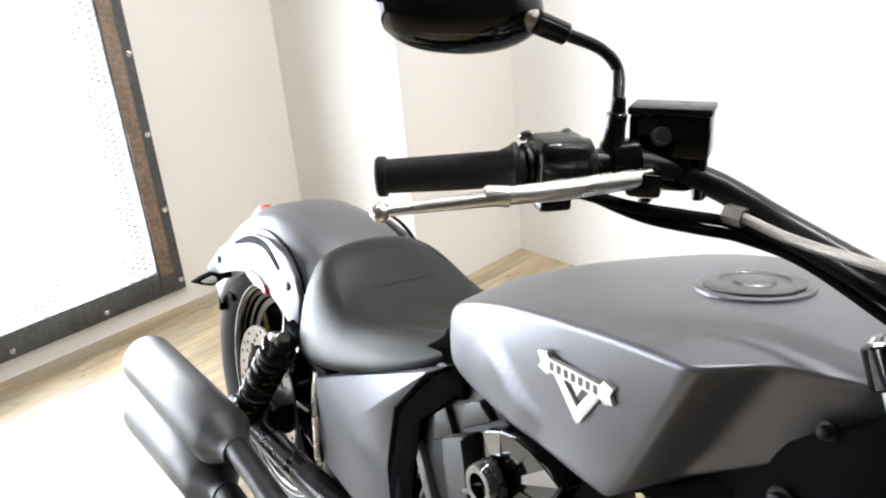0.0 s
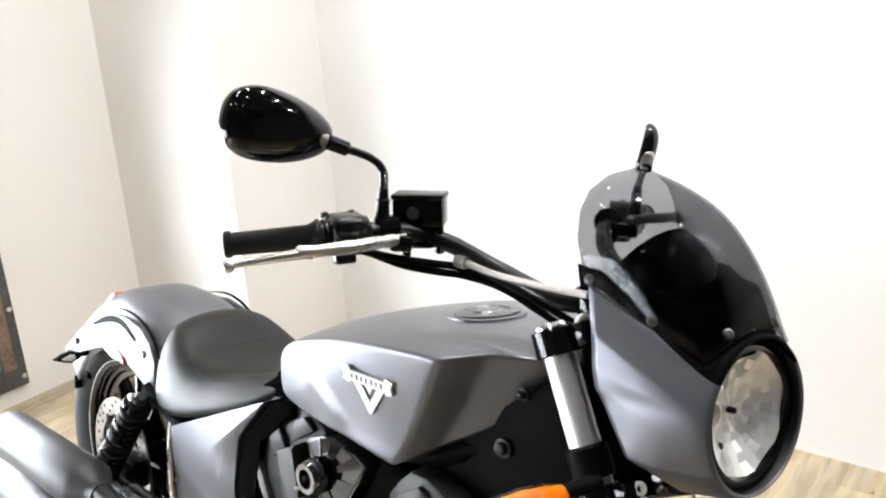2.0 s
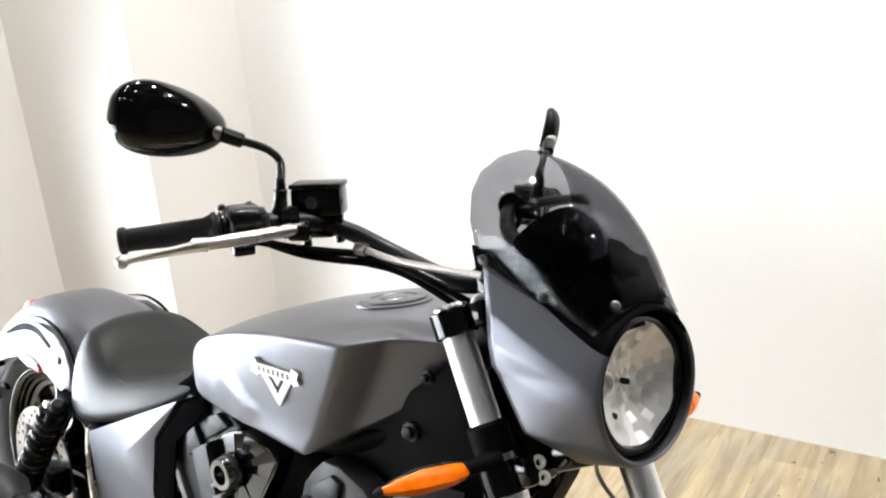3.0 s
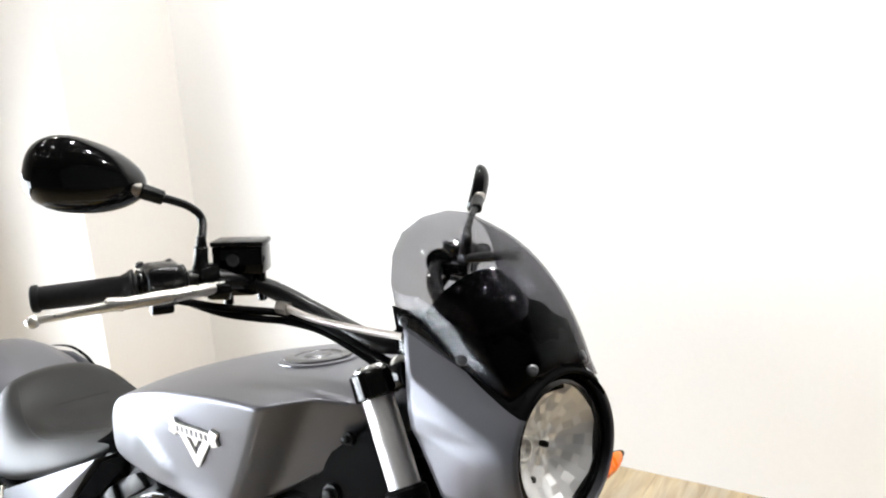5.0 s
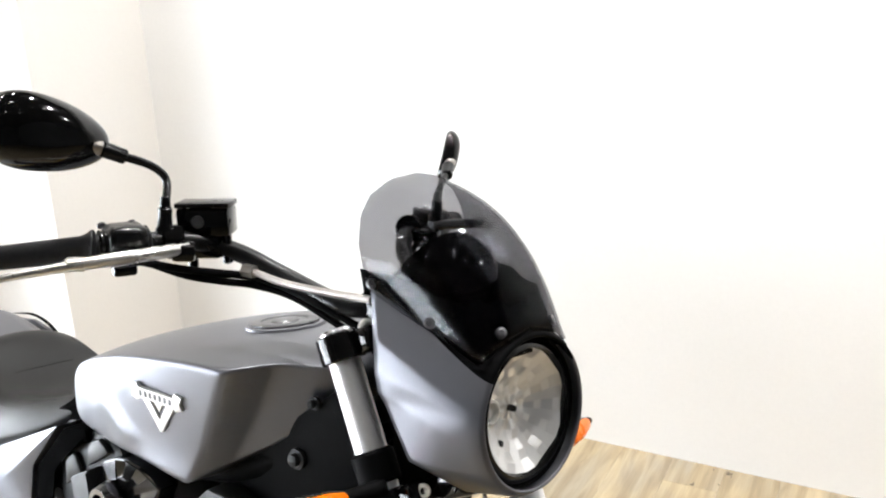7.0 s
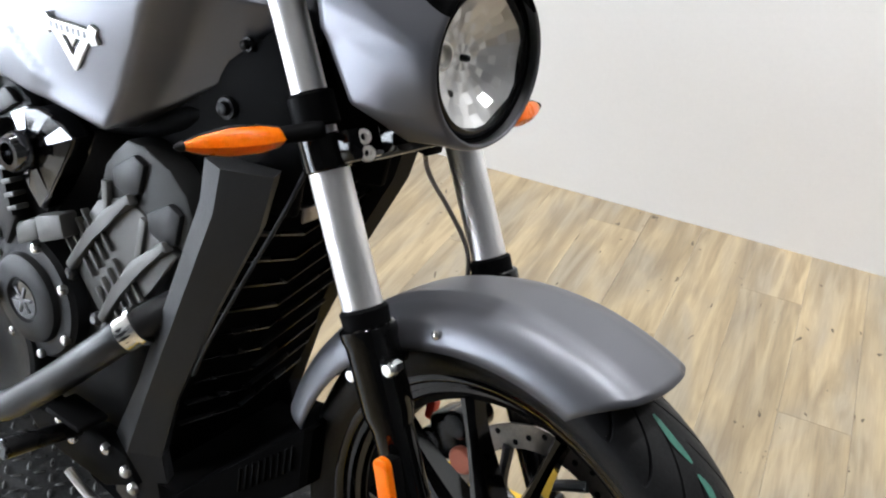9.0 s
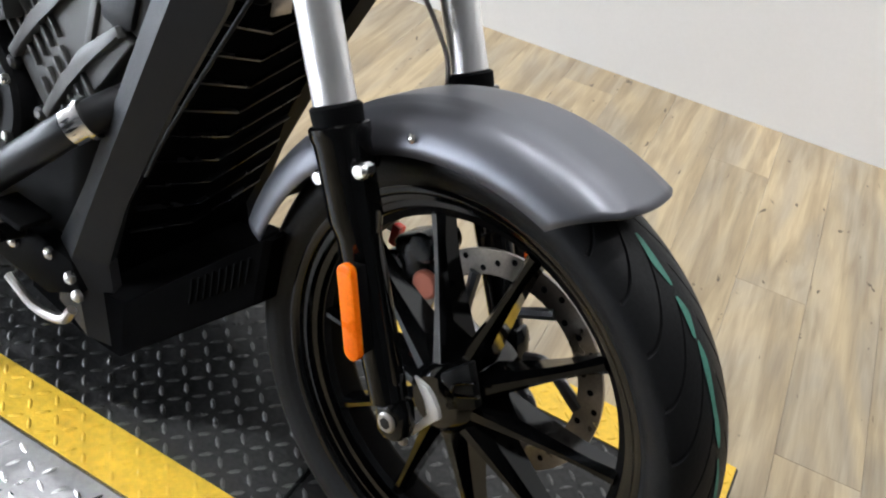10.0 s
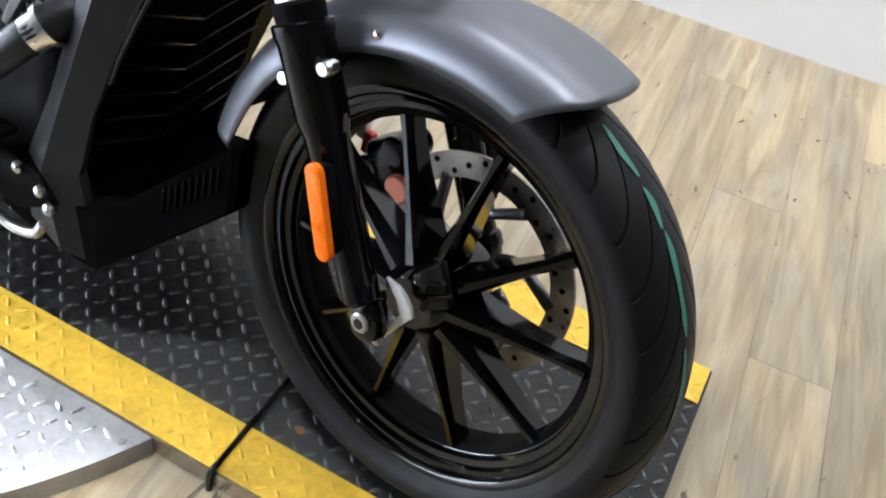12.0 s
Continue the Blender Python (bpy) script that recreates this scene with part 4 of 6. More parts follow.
def bar_point(sy, y):
    ys, xs, zs = [0.128, 0.180, 0.240, 0.293, 0.400], [-0.590, -0.622, -0.638, -0.652, -0.715], [1.030, 1.045, 1.046, 1.042, 1.026]
    return Vector((float(np.interp(y, ys, xs)) + ahead_of(sy, y), sy * y, float(np.interp(y, ys, zs)) - 0.34 * ahead_of(sy, y)))


for sy in (-1, 1):
    a, b = bar_point(sy, 0.295), bar_point(sy, 0.400)
    n = (b - a).length
    bm = B()
    lathe(bm, [(-0.006, 0.0165), (-0.002, 0.0170), (0, 0.0225), (0.003, 0.0230), (0.008, 0.0195), (0.016, 0.0165), (n - 0.010, 0.0150), (n - 0.008, 0.0176), (n - 0.002, 0.0176), (n, 0.0160)], axis_matrix(a, b - a), 32)
    part("grip", bm, M_RUBBER, handlebar, "black rubber handlebar grip", m=F)
    # switch housing
    c = bar_point(sy, 0.261)
    tm = axis_matrix(c, bar_point(sy, 0.290) - bar_point(sy, 0.230))
    bm = B()
    lathe(bm, [(-0.030, 0.019), (-0.028, 0.022), (0.025, 0.022), (0.027, 0.019), (0.029, 0.019), (0.029, 0.021), (0.031, 0.021), (0.031, 0.018)], tm, 28)
    box(bm, (0, 0, 0), (0.052, 0.052, 0.050), 0.010, Matrix.Translation(c + Vector((0.002, 0, 0.000))) @ tm.to_3x3().to_4x4(), 3)
    sw = part("switch_housing", bm, M_SATIN, handlebar, "black switch housing", m=F)
    for off in (-0.0185, 0.0185):
        bm = B()
        at = c + tm.to_3x3() @ Vector((0, 0, off)) + Vector((-0.0215, 0.0, 0.0210))
        lathe(bm, [(0, 0.006), (0.003, 0.0055), (0.0032, 0.003), (0.001, 0.0028)], axis_matrix(at, (-0.8, 0.0, 0.7)), 14)
        part("screw", bm, M_CAP, sw, m=F)
    bm = B()
    box(bm, (0, 0, 0), (0.02, 0.014, 0.03), 0.004, Matrix.Translation(c + Vector((-0.002, 0, -0.034))) @ tm.to_3x3().to_4x4())
    part("rocker", bm, M_SATIN, sw, m=F)
    # lever and perch
    bm = B()
    blade = [(-0.588, 0.205, 1.044), (-0.588, 0.245, 1.043), (-0.592, 0.290, 1.040), (-0.602, 0.336, 1.036), (-0.622, 0.375, 1.028), (-0.655, 0.418, 1.015)]
    pipe(bm, [(x + ahead_of(sy, y), sy * y, z) for x, y, z in blade], [0.0080, 0.0084, 0.0088, 0.0076, 0.0058, 0.0042], 12, 8)
    joint = Vector((-0.606 + ahead_of(sy, 0.345), sy * 0.344, 1.0345))
    rod(bm, joint - Vector((0.006, -sy * 0.010, -0.001)), joint + Vector((0.005, -sy * 0.012, 0.001)), 0.0084, 0.0090, seg=20, bevel=0.003)
    tip = Vector((-0.657 + ahead_of(sy, 0.42), sy * 0.422, 1.014))
    bmesh.ops.create_uvsphere(bm, u_segments=16, v_segments=10, radius=0.0085, matrix=Matrix.Translation(tip))
    part("lever", bm, M_ALU if sy < 0 else M_SATIN, handlebar, "bare polished aluminium hand lever" if sy < 0 else "black hand lever", m=F)
    bm = B()
    pc = bar_point(sy, 0.200)
    lathe(bm, [(-0.013, 0.020), (-0.011, 0.0225), (0.011, 0.0225), (0.013, 0.020)], axis_matrix(pc, b - a), 24)
    box(bm, (0, 0, 0), (0.045, 0.03, 0.022), 0.005, Matrix.Translation(pc + Vector((0.030, sy * 0.005, -0.006))) @ Matrix.Rotation(radians(sy * 33), 4, "Z"))
    perch = part("lever_perch", bm, M_GLOSS, handlebar, "gloss black lever perch", m=F)

# brake fluid reservoir on the right-hand bar
RES = Matrix.Translation((-0.6215, -0.156, 1.0668)) @ Matrix.Rotation(radians(-49), 4, "Z") @ Matrix.Rotation(radians(5), 4, "X")
bm = B()
box(bm, (0, 0, 0.004), (0.042, 0.070, 0.038), 0.004, RES, 2)
box(bm, (0, -0.002, -0.029), (0.034, 0.046, 0.034), 0.006, RES, 2)
reservoir = part("brake_reservoir", bm, M_GLOSS, handlebar, "gloss black square brake fluid reservoir", m=F)
bm = B()
box(bm, (0, 0, 0.0265), (0.0440, 0.0725, 0.007), 0.002, RES)
part("reservoir_lid", bm, M_SATIN, reservoir, m=F)
bm = B()
lathe(bm, [(0, 0.0085), (0.0012, 0.0085), (0.0013, 0.006), (0.0006, 0.005)], RES @ axis_matrix((0.0208, -0.006, 0.005), (1, 0, 0)), 28)
part("emblem", bm, M_CAP, reservoir, "embossed round emblem", m=F)
for off in (-0.021, 0.026):
    bm = B()
    rod(bm, RES @ Vector((0.004, off, -0.060 if off < 0 else -0.054)), RES @ Vector((0.004, off, -0.012)), 0.0070, seg=18, bevel=0.002)
    part("reservoir_foot", bm, M_GLOSS, reservoir, m=F)
bm = B()
pipe(bm, [(-0.548, -0.134, 1.014), (-0.50, -0.12, 1.007), (-0.43, -0.108, 1.009), (-0.360, -0.095, 1.014)], 0.0048, 10)
part("steel_brake_line", bm, M_STEEL, bike, "braided steel brake line", m=F)
bm = B()
rod(bm, (-0.562, -0.137, 1.013), (-0.545, -0.132, 1.013), 0.009, seg=6)
part("banjo_fitting", bm, M_STEEL, bike, "steel hose fitting", m=F)
for k, pts in enumerate((
    [(-0.622, -0.255, 1.026), (-0.588, -0.218, 1.019), (-0.574, -0.168, 1.010), (-0.558, -0.130, 1.004), (-0.515, -0.108, 0.997), (-0.45, -0.092, 0.982), (-0.39, -0.06, 0.955)],
    [(-0.626, -0.240, 1.022), (-0.590, -0.205, 1.008), (-0.572, -0.160, 0.998), (-0.550, -0.126, 0.993), (-0.50, -0.100, 0.984), (-0.42, -0.075, 0.955)],
    [(-0.595, 0.225, 1.010), (-0.555, 0.160, 0.996), (-0.51, 0.115, 0.982), (-0.45, 0.09, 0.965), (-0.40, 0.06, 0.945)],
)):
    bm = B()
    pipe(bm, pts, 0.0052, 10)
    part("control_cable", bm, M_MATTE, bike, "black control cable along the handlebar", m=F)

# ---- mirrors ----
def mirror(sy, centre, turn, foot, path, size=1.0):
    bm = B()
    pipe(bm, path, [0.0058, 0.0055, 0.0055, 0.0055, 0.0058, 0.0065], 14, 8)
    lathe(bm, [(-0.022, 0.0150), (-0.004, 0.0145), (0.002, 0.0125), (0.012, 0.0118), (0.016, 0.0098), (0.030, 0.0088), (0.036, 0.0092), (0.039, 0.0092), (0.041, 0.0072), (0.054, 0.0062)], axis_matrix(foot, (0, 0, 1)), 18)
    stem = part("mirror", bm, M_SATIN, bike, "gloss black teardrop mirror on a bent stem", m=F)
    # back shell: a rounded teardrop, fuller outboard, flattened at the glass
    place = Matrix.Translation(centre) @ turn @ Matrix.Scale(size, 4)
    nu, nv = 48, 20

    def outline(ph, size=1.0):
        c, q = math.cos(ph), math.sin(ph)
        k = (abs(c) ** 2.5 + abs(q) ** 2.5) ** (-1 / 2.5)
        yy, zz = k * c, k * q
        return yy * 0.0755 * size, zz * 0.047 * size * (1.0 + 0.22 * yy - 0.10 * yy * yy)

    bm = B()
    rings = []
    for i in range(1, nv):
        th = math.pi * i / nv
        x, g = math.cos(th), math.sin(th) ** 0.75
        rings.append([place @ Vector(((x * 0.038 if x > 0 else -0.012 * min(1.0, -1.7 * x)), sy * outline(2 * math.pi * k / nu, g)[0], outline(2 * math.pi * k / nu, g)[1])) for k in range(nu)])
    loft(bm, rings)
    part("shell", bm, M_GLOSS, stem, "gloss black mirror shell", m=F, sharp=0)
    bm = B()
    bm.faces.new([bm.verts.new(place @ Vector((-0.0123, sy * outline(2 * math.pi * k / nu, 0.82)[0], outline(2 * math.pi * k / nu, 0.82)[1]))) for k in range(nu)])
    part("mirror_glass", bm, M_MIRROR, stem, m=F)
    bm = B()
    a, b = Vector(path[-1]), Vector(path[-2])
    d = (a - b).normalized()
    rod(bm, a - d * 0.034, a - d * 0.003, 0.0098, 0.0105, seg=18, bevel=0.002)
    part("swivel_sleeve", bm, M_SATIN, stem, m=F)
    bm = B()
    rod(bm, a - d * 0.004, a + d * 0.014, 0.0100, 0.0118, seg=18, bevel=0.003)
    part("swivel", bm, M_STEEL, stem, "dull steel mirror swivel", m=F)


mirror(-1, Vector((-0.713, -0.329, 1.177)), Matrix.Rotation(radians(-14), 4, "Z") @ Matrix.Rotation(radians(-6), 4, "Y") @ Matrix.Rotation(radians(-11), 4, "X"), (-0.632, -0.212, 1.050),
       [(-0.632, -0.212, 1.055), (-0.640, -0.206, 1.095), (-0.658, -0.196, 1.122), (-0.662, -0.214, 1.140), (-0.668, -0.250, 1.153), (-0.678, -0.277, 1.163)])
mirror(1, Vector((-0.630, 0.312, 1.143)), Matrix.Rotation(radians(44), 4, "Z") @ Matrix.Rotation(radians(10), 4, "Y") @ Matrix.Rotation(radians(60), 4, "X"), (-0.575, 0.240, 1.040),
       [(-0.575, 0.240, 1.045), (-0.577, 0.243, 1.072), (-0.580, 0.248, 1.092), (-0.586, 0.262, 1.110), (-0.596, 0.282, 1.121), (-0.608, 0.297, 1.130)], 0.58)


# ---- fuel tank ----
# stations along the tank: x, centre top z, ridge half-width, ridge z, lower edge half-width, lower edge z, floor z
TANK = [(-1.000, 0.752, 0.060, 0.744, 0.060, 0.722, 0.712, 1.0),
        (-0.978, 0.790, 0.108, 0.768, 0.106, 0.716, 0.706, 1.0),
        (-0.925, 0.824, 0.146, 0.806, 0.140, 0.716, 0.700, 1.02),
        (-0.835, 0.860, 0.170, 0.846, 0.162, 0.724, 0.700, 1.02),
        (-0.730, 0.892, 0.182, 0.878, 0.172, 0.728, 0.700, 1.0),
        (-0.610, 0.915, 0.186, 0.899, 0.172, 0.722, 0.698, 0.96),
        (-0.526, 0.925, 0.183, 0.906, 0.165, 0.714, 0.695, 0.94),
        (-0.486, 0.928, 0.122, 0.912, 0.112, 0.752, 0.737, 0.97),
        (-0.395, 0.926, 0.082, 0.916, 0.072, 0.870, 0.855, 0.96)]
LEAN_BACK = {-0.730: 0.10, -0.610: 0.28, -0.526: 0.50, -0.486: 0.55}     # how far the lower edge of a station lies behind its ridge
bm = B()
rings = []
for x, zt, yr, zr, yl, zl, zf, waist in TANK:
    half = [(0, zt), (0.45 * yr, zt - 0.20 * (zt - zr)), (0.85 * yr, zr + 0.25 * (zt - zr)), (yr, zr), (yr * waist, zr - 0.35 * (zr - zl)), (yl * waist * 1.02, zl + 0.25 * (zr - zl)), (yl, zl), (0.6 * yl, zf), (0, zf)]
    back = LEAN_BACK.get(x, 0.0)
    ring = [(x - back * max(0.0, 0.905 - z), y, z) for y, z in half] + [(x - back * max(0.0, 0.905 - z), -y, z) for y, z in half[-2:0:-1]]
    rings.append(ring)
vs = loft(bm, rings)
n = len(vs[0])
for a, b in zip(vs[2:], vs[3:]):
    crease(bm, [(a[3], b[3]), (a[n - 3], b[n - 3])], 0.55)
for a, b in zip(vs, vs[1:]):
    crease(bm, [(a[6], b[6]), (a[n - 6], b[n - 6])], 0.8)
crease(bm, [(vs[7][k], vs[7][(k + 1) % n]) for k in (2, 3, 4, 5, 6, n - 3, n - 4, n - 5, n - 6, n - 7)], 0.45)
crease(bm, [(vs[6][k], vs[6][(k + 1) % n]) for k in (3, 4, 5, n - 4, n - 5, n - 6)], 0.55)
tank = smooth_mod(part("fuel_tank", bm, M_PAINT, bike, "satin grey sculpted fuel tank", sharp=0), 3)


def frozen(ob):
    """Replaces a part's mesh by its smoothed shape."""
    me = bpy.data.meshes.new_from_object(ob.evaluated_get(bpy.context.evaluated_depsgraph_get()))
    ob.modifiers.clear()
    ob.data = me
    return me


for v in frozen(tank).vertices:
    x, y, z = v.co
    if abs(y) < 0.09 or z > 0.86:
        continue
    # signed distance behind the pressed line that runs down and forwards over the flank
    away = ((x + 0.812) * -0.56 + (z - 0.817) * -0.83)
    along = (x + 0.812) * 0.83 + (z - 0.817) * -0.56
    fade = max(0.0, min(1.0, (along + 0.01) / 0.03)) * max(0.0, min(1.0, (0.12 - along) / 0.03))
    push = max(0.0, min(1.0, (away + 0.004) / 0.008)) * max(0.0, 1 - max(0.0, away) / 0.09)
    v.co.y += math.copysign(0.007 * push * fade, y)


def badge(sy):
    """Winged V badge: a broad V under a slanted bar with stepped ends, as plain metal shapes."""
    p, ahead, above = (Vector(tank.ray_cast((x, sy * 0.5, z), (0, -sy, 0))[1]) for x, z in ((-0.664, 0.825), (-0.622, 0.825), (-0.664, 0.848)))
    ex = (ahead - p).normalized()
    ez = ex.cross(above - p).normalized()
    ez = ez if ez.y * sy > 0 else -ez
    ey = (above - p) - ex * (above - p).dot(ex)
    ey = (ey - ez * ey.dot(ez)).normalized()
    at = p + ez * 0.0003
    m = Matrix(((ex.x, ey.x, ez.x, at.x), (ex.y, ey.y, ez.y, at.y), (ex.z, ey.z, ez.z, at.z), (0, 0, 0, 1))) @ Matrix.Rotation(radians(1), 4, "Z")
    bm = B()
    prism(bm, [(-0.030, 0.004), (-0.016, 0.004), (0.003, -0.024), (0.022, 0.004), (0.036, 0.004), (0.0055, -0.042), (0.0010, -0.042)], 0.0035, m, 0.0008)
    ob = part("badge", bm, M_BADGE, tank, "silver metal V-shaped tank badge")
    bm = B()
    prism(bm, [(-0.007, 0.004), (0.013, 0.004), (0.003, -0.012)], 0.0030, m, 0.0006)
    part("inner_v", bm, M_BADGE, ob)
    bm = B()
    prism(bm, [(-0.050, 0.002), (-0.044, 0.010), (-0.050, 0.020), (-0.036, 0.024), (-0.033, 0.017), (0.036, 0.017), (0.039, 0.024), (0.053, 0.020), (0.047, 0.010), (0.053, 0.002), (0.039, -0.003), (0.036, 0.003), (-0.033, 0.003), (-0.036, -0.003)], 0.0050, m, 0.0008)
    part("wing_bar", bm, M_BADGE, ob)
    for k in range(7):
        bm = B()
        box(bm, (-0.029 + 0.0098 * k, 0.0100, 0.0051), (0.0048, 0.0085, 0.0008), 0, m)
        part("dark_bar", bm, M_CAP, ob)


for sy in (-1, 1):
    badge(sy)
bm = B()
CAP = Matrix.Translation((-0.612, 0.004, 0.9135)) @ Matrix.Rotation(radians(-9), 4, "Y")
lathe(bm, [(0, 0.050), (0.004, 0.050), (0.0055, 0.046), (0.0055, 0.036), (0.0035, 0.034), (0.0035, 0.022), (0.006, 0.019), (0.0065, 0.002)], CAP, 48)
cap = part("filler_cap", bm, M_CAP, tank, "round brushed grey metal filler cap")
bm = B()
lathe(bm, [(-0.008, 0.061), (0.0005, 0.059), (0.002, 0.055), (0.001, 0.052)], CAP, 48)
part("cap_ring", bm, M_PAINT, tank)
# rubber and cover between tank and seat
bm = B()
loft(bm, [[(x, y * w, z0 + (z1 - z0) * q) for y, q in ((-1, 0), (-1, 0.7), (-0.6, 1), (0.6, 1), (1, 0.7), (1, 0))] for x, w, z0, z1 in ((-1.02, 0.115, 0.64, 0.725), (-0.96, 0.112, 0.66, 0.748), (-0.90, 0.10, 0.68, 0.75))])
part("tank_seat_cover", bm, M_CORE, bike, "black cover between tank and seat")

# ---- seat ----
bm = B()
# stations: x, base half-width, base z, shoulder half-width, shoulder z, middle z
SEAT = [(-1.412, 0.075, 0.585, 0.050, 0.680, 0.694),
        (-1.394, 0.128, 0.556, 0.088, 0.706, 0.724),
        (-1.352, 0.152, 0.546, 0.111, 0.704, 0.738),
        (-1.305, 0.159, 0.547, 0.119, 0.690, 0.710),
        (-1.255, 0.161, 0.557, 0.120, 0.673, 0.674),
        (-1.190, 0.158, 0.580, 0.116, 0.666, 0.656),
        (-1.100, 0.150, 0.616, 0.104, 0.690, 0.670),
        (-1.030, 0.132, 0.648, 0.088, 0.714, 0.692),
        (-0.972, 0.110, 0.692, 0.068, 0.734, 0.716),
        (-0.948, 0.096, 0.702, 0.060, 0.734, 0.722)]
rings = []
for x, w, zb, ys, zs, zm in SEAT:
    half = [(0, zm), (0.50 * ys, zm + 0.15 * (zs - zm)), (0.84 * ys, zm + 0.75 * (zs - zm) + 0.004), (ys + 0.10 * (w - ys), zs), (ys + 0.75 * (w - ys), zs - 0.30 * (zs - zb)), (1.02 * w, zb + 0.022), (0.94 * w, zb), (0, zb)]
    rings.append([(x, y, z) for y, z in half] + [(x, -y, z) for y, z in half[-2:0:-1]])
loft(bm, rings)
seat = smooth_mod(part("seat", bm, M_LEATHER, bike, "black vinyl solo bucket seat", sharp=0), 3)
frozen(seat)


def on_seat(x, y):
    hit = seat.ray_cast((x, y, 1.2), (0, 0, -1))
    return Vector(hit[1]) if hit[0] else Vector((x, y, 0.68))


for sy in (-1, 1):
    bm = B()
    pipe(bm, [on_seat(-1.385 + 0.33 * t, sy * (0.070 + 0.058 * math.sin(2.6 * t))) for t in (0, 0.15, 0.3, 0.45, 0.6, 0.75, 0.9, 1.0)], 0.0008, 6, 4)
    part("seat_seam", bm, M_LEATHER, seat)
bm = B()
pipe(bm, [on_seat(-1.268, y) for y in (-0.06, -0.03, 0.0, 0.03, 0.06)], 0.0009, 6, 4)
part("seat_seam", bm, M_LEATHER, seat)

# ---- side cover under the seat ----
for sy in (-1, 1):
    bm = B()
    spots = [(-1.280, 0.155, 0.541), (-0.962, 0.154, 0.696), (-1.042, 0.152, 0.604), (-1.060, 0.150, 0.498), (-1.116, 0.168, 0.557), (-1.104, 0.168, 0.504), (-1.280, 0.140, 0.378), (-1.13, 0.150, 0.375), (-1.045, 0.150, 0.43)]
    outer = [bm.verts.new((x, sy * y, z)) for x, y, z in spots]
    inner = {k: bm.verts.new((spots[k][0], sy * 0.105, spots[k][2])) for k in (0, 1, 2, 3, 8, 7, 6)}
    for f in ((0, 1, 4), (1, 2, 4), (4, 2, 3, 5), (0, 4, 5, 6), (6, 5, 7), (5, 3, 8, 7)):
        bm.faces.new([outer[k] for k in f])
    rim = [0, 1, 2, 3, 8, 7, 6]
    for k, n in zip(rim, rim[1:] + rim[:1]):
        bm.faces.new((outer[k], outer[n], inner[n], inner[k]))
    cover = part("side_cover", bm, M_PAINT, bike, "satin grey faceted side cover", sharp=25)
    bm = B()
    pipe(bm, [(-1.288, sy * 0.150, 0.548), (-1.294, sy * 0.151, 0.48), (-1.290, sy * 0.148, 0.38)], 0.005, 8)
    part("cover_lip", bm, M_ALU, cover, "pale metal edge strip")

# ---- frame behind tank and seat ----
bm = B()
for sy in (-1, 1):
    pipe(bm, [(-0.38, sy * 0.03, 0.86), (-0.60, sy * 0.09, 0.72), (-0.92, sy * 0.11, 0.66), (-1.02, sy * 0.13, 0.52), (-1.03, sy * 0.13, 0.36), (-1.10, sy * 0.10, 0.27)], 0.019, 12)
    pipe(bm, [(-1.00, sy * 0.12, 0.62), (-1.22, sy * 0.12, 0.53), (-1.42, sy * 0.13, 0.57)], 0.016, 12)
    pipe(bm, [(-0.38, sy * 0.04, 0.83), (-0.50, sy * 0.06, 0.62), (-0.55, sy * 0.08, 0.30), (-0.60, sy * 0.09, 0.17), (-0.95, sy * 0.09, 0.16), (-1.10, sy * 0.09, 0.25)], 0.017, 12)
pipe(bm, [(-0.325, 0, 0.74), (-0.40, 0, 0.94)], 0.034, 24, 2)
part("frame", bm, M_MATTE, bike, "matte black tubular frame")
# black folded trim running down in front of the side cover
for sy in (-1, 1):
    bm = B()
    prism(bm, [(-0.890, 0.712), (-0.955, 0.694), (-1.036, 0.604), (-1.054, 0.490), (-1.050, 0.38), (-0.985, 0.38), (-0.992, 0.518), (-0.986, 0.618), (-0.940, 0.664), (-0.885, 0.690)], 0.034, side_frame(sy * 0.116, sy), 0.008)
    part("frame_cover", bm, M_CORE, bike, "black frame cover in front of the side panel")
# dark panel between tank and radiator
for sy in (-1, 1):
    bm = B()
    prism(bm, [(-0.40, 0.90), (-0.345, 0.80), (-0.36, 0.67), (-0.47, 0.645), (-0.66, 0.690), (-0.66, 0.735), (-0.56, 0.76), (-0.50, 0.82)], 0.012, side_frame(sy * 0.082, sy), 0.004)
    neck = part("neck_panel", bm, M_MATTE, bike, "matte black panel beside the steering neck")
    for at, r in (((-0.478, 0.776), 0.014), ((-0.449, 0.862), 0.009)):
        bm = B()
        lathe(bm, [(0, r), (0.006, r), (0.0065, r * 0.62), (0.013, r * 0.6), (0.014, r * 0.4)], axis_matrix((at[0], sy * 0.094, at[1]), (0, sy, 0)), 18)
        part("bolt", bm, M_CASE, neck)

# ---- radiator, its shrouds and chin ----
RAD = Matrix.Translation((-0.482, 0, 0.46)) @ Matrix.Rotation(radians(16), 4, "Y")
bm = B()
box(bm, (0, 0, 0), (0.035, 0.295, 0.54), 0.004, RAD)
radiator = part("radiator", bm, M_CORE, bike, "black radiator behind chevron grille bars")
for k in range(10):
    bm = B()
    z = 0.205 - 0.044 * k
    for sy in (-1, 1):
        vs = box(bm, (0, 0, 0), (0.008, 0.135, 0.0036), 0.0014, RAD @ Matrix.Translation((0.0205, sy * 0.064, z + 0.012)) @ Matrix.Rotation(radians(sy * 18), 4, "X"))
    part("grille_bar", bm, M_SATIN, radiator)
bm = B()
box(bm, (0, 0, 0), (0.004, 0.035, 0.022), 0.002, Matrix.Translation((-0.380, -0.036, 0.655)))
part("tab", bm, M_STEEL, radiator, "bare metal mounting tab")
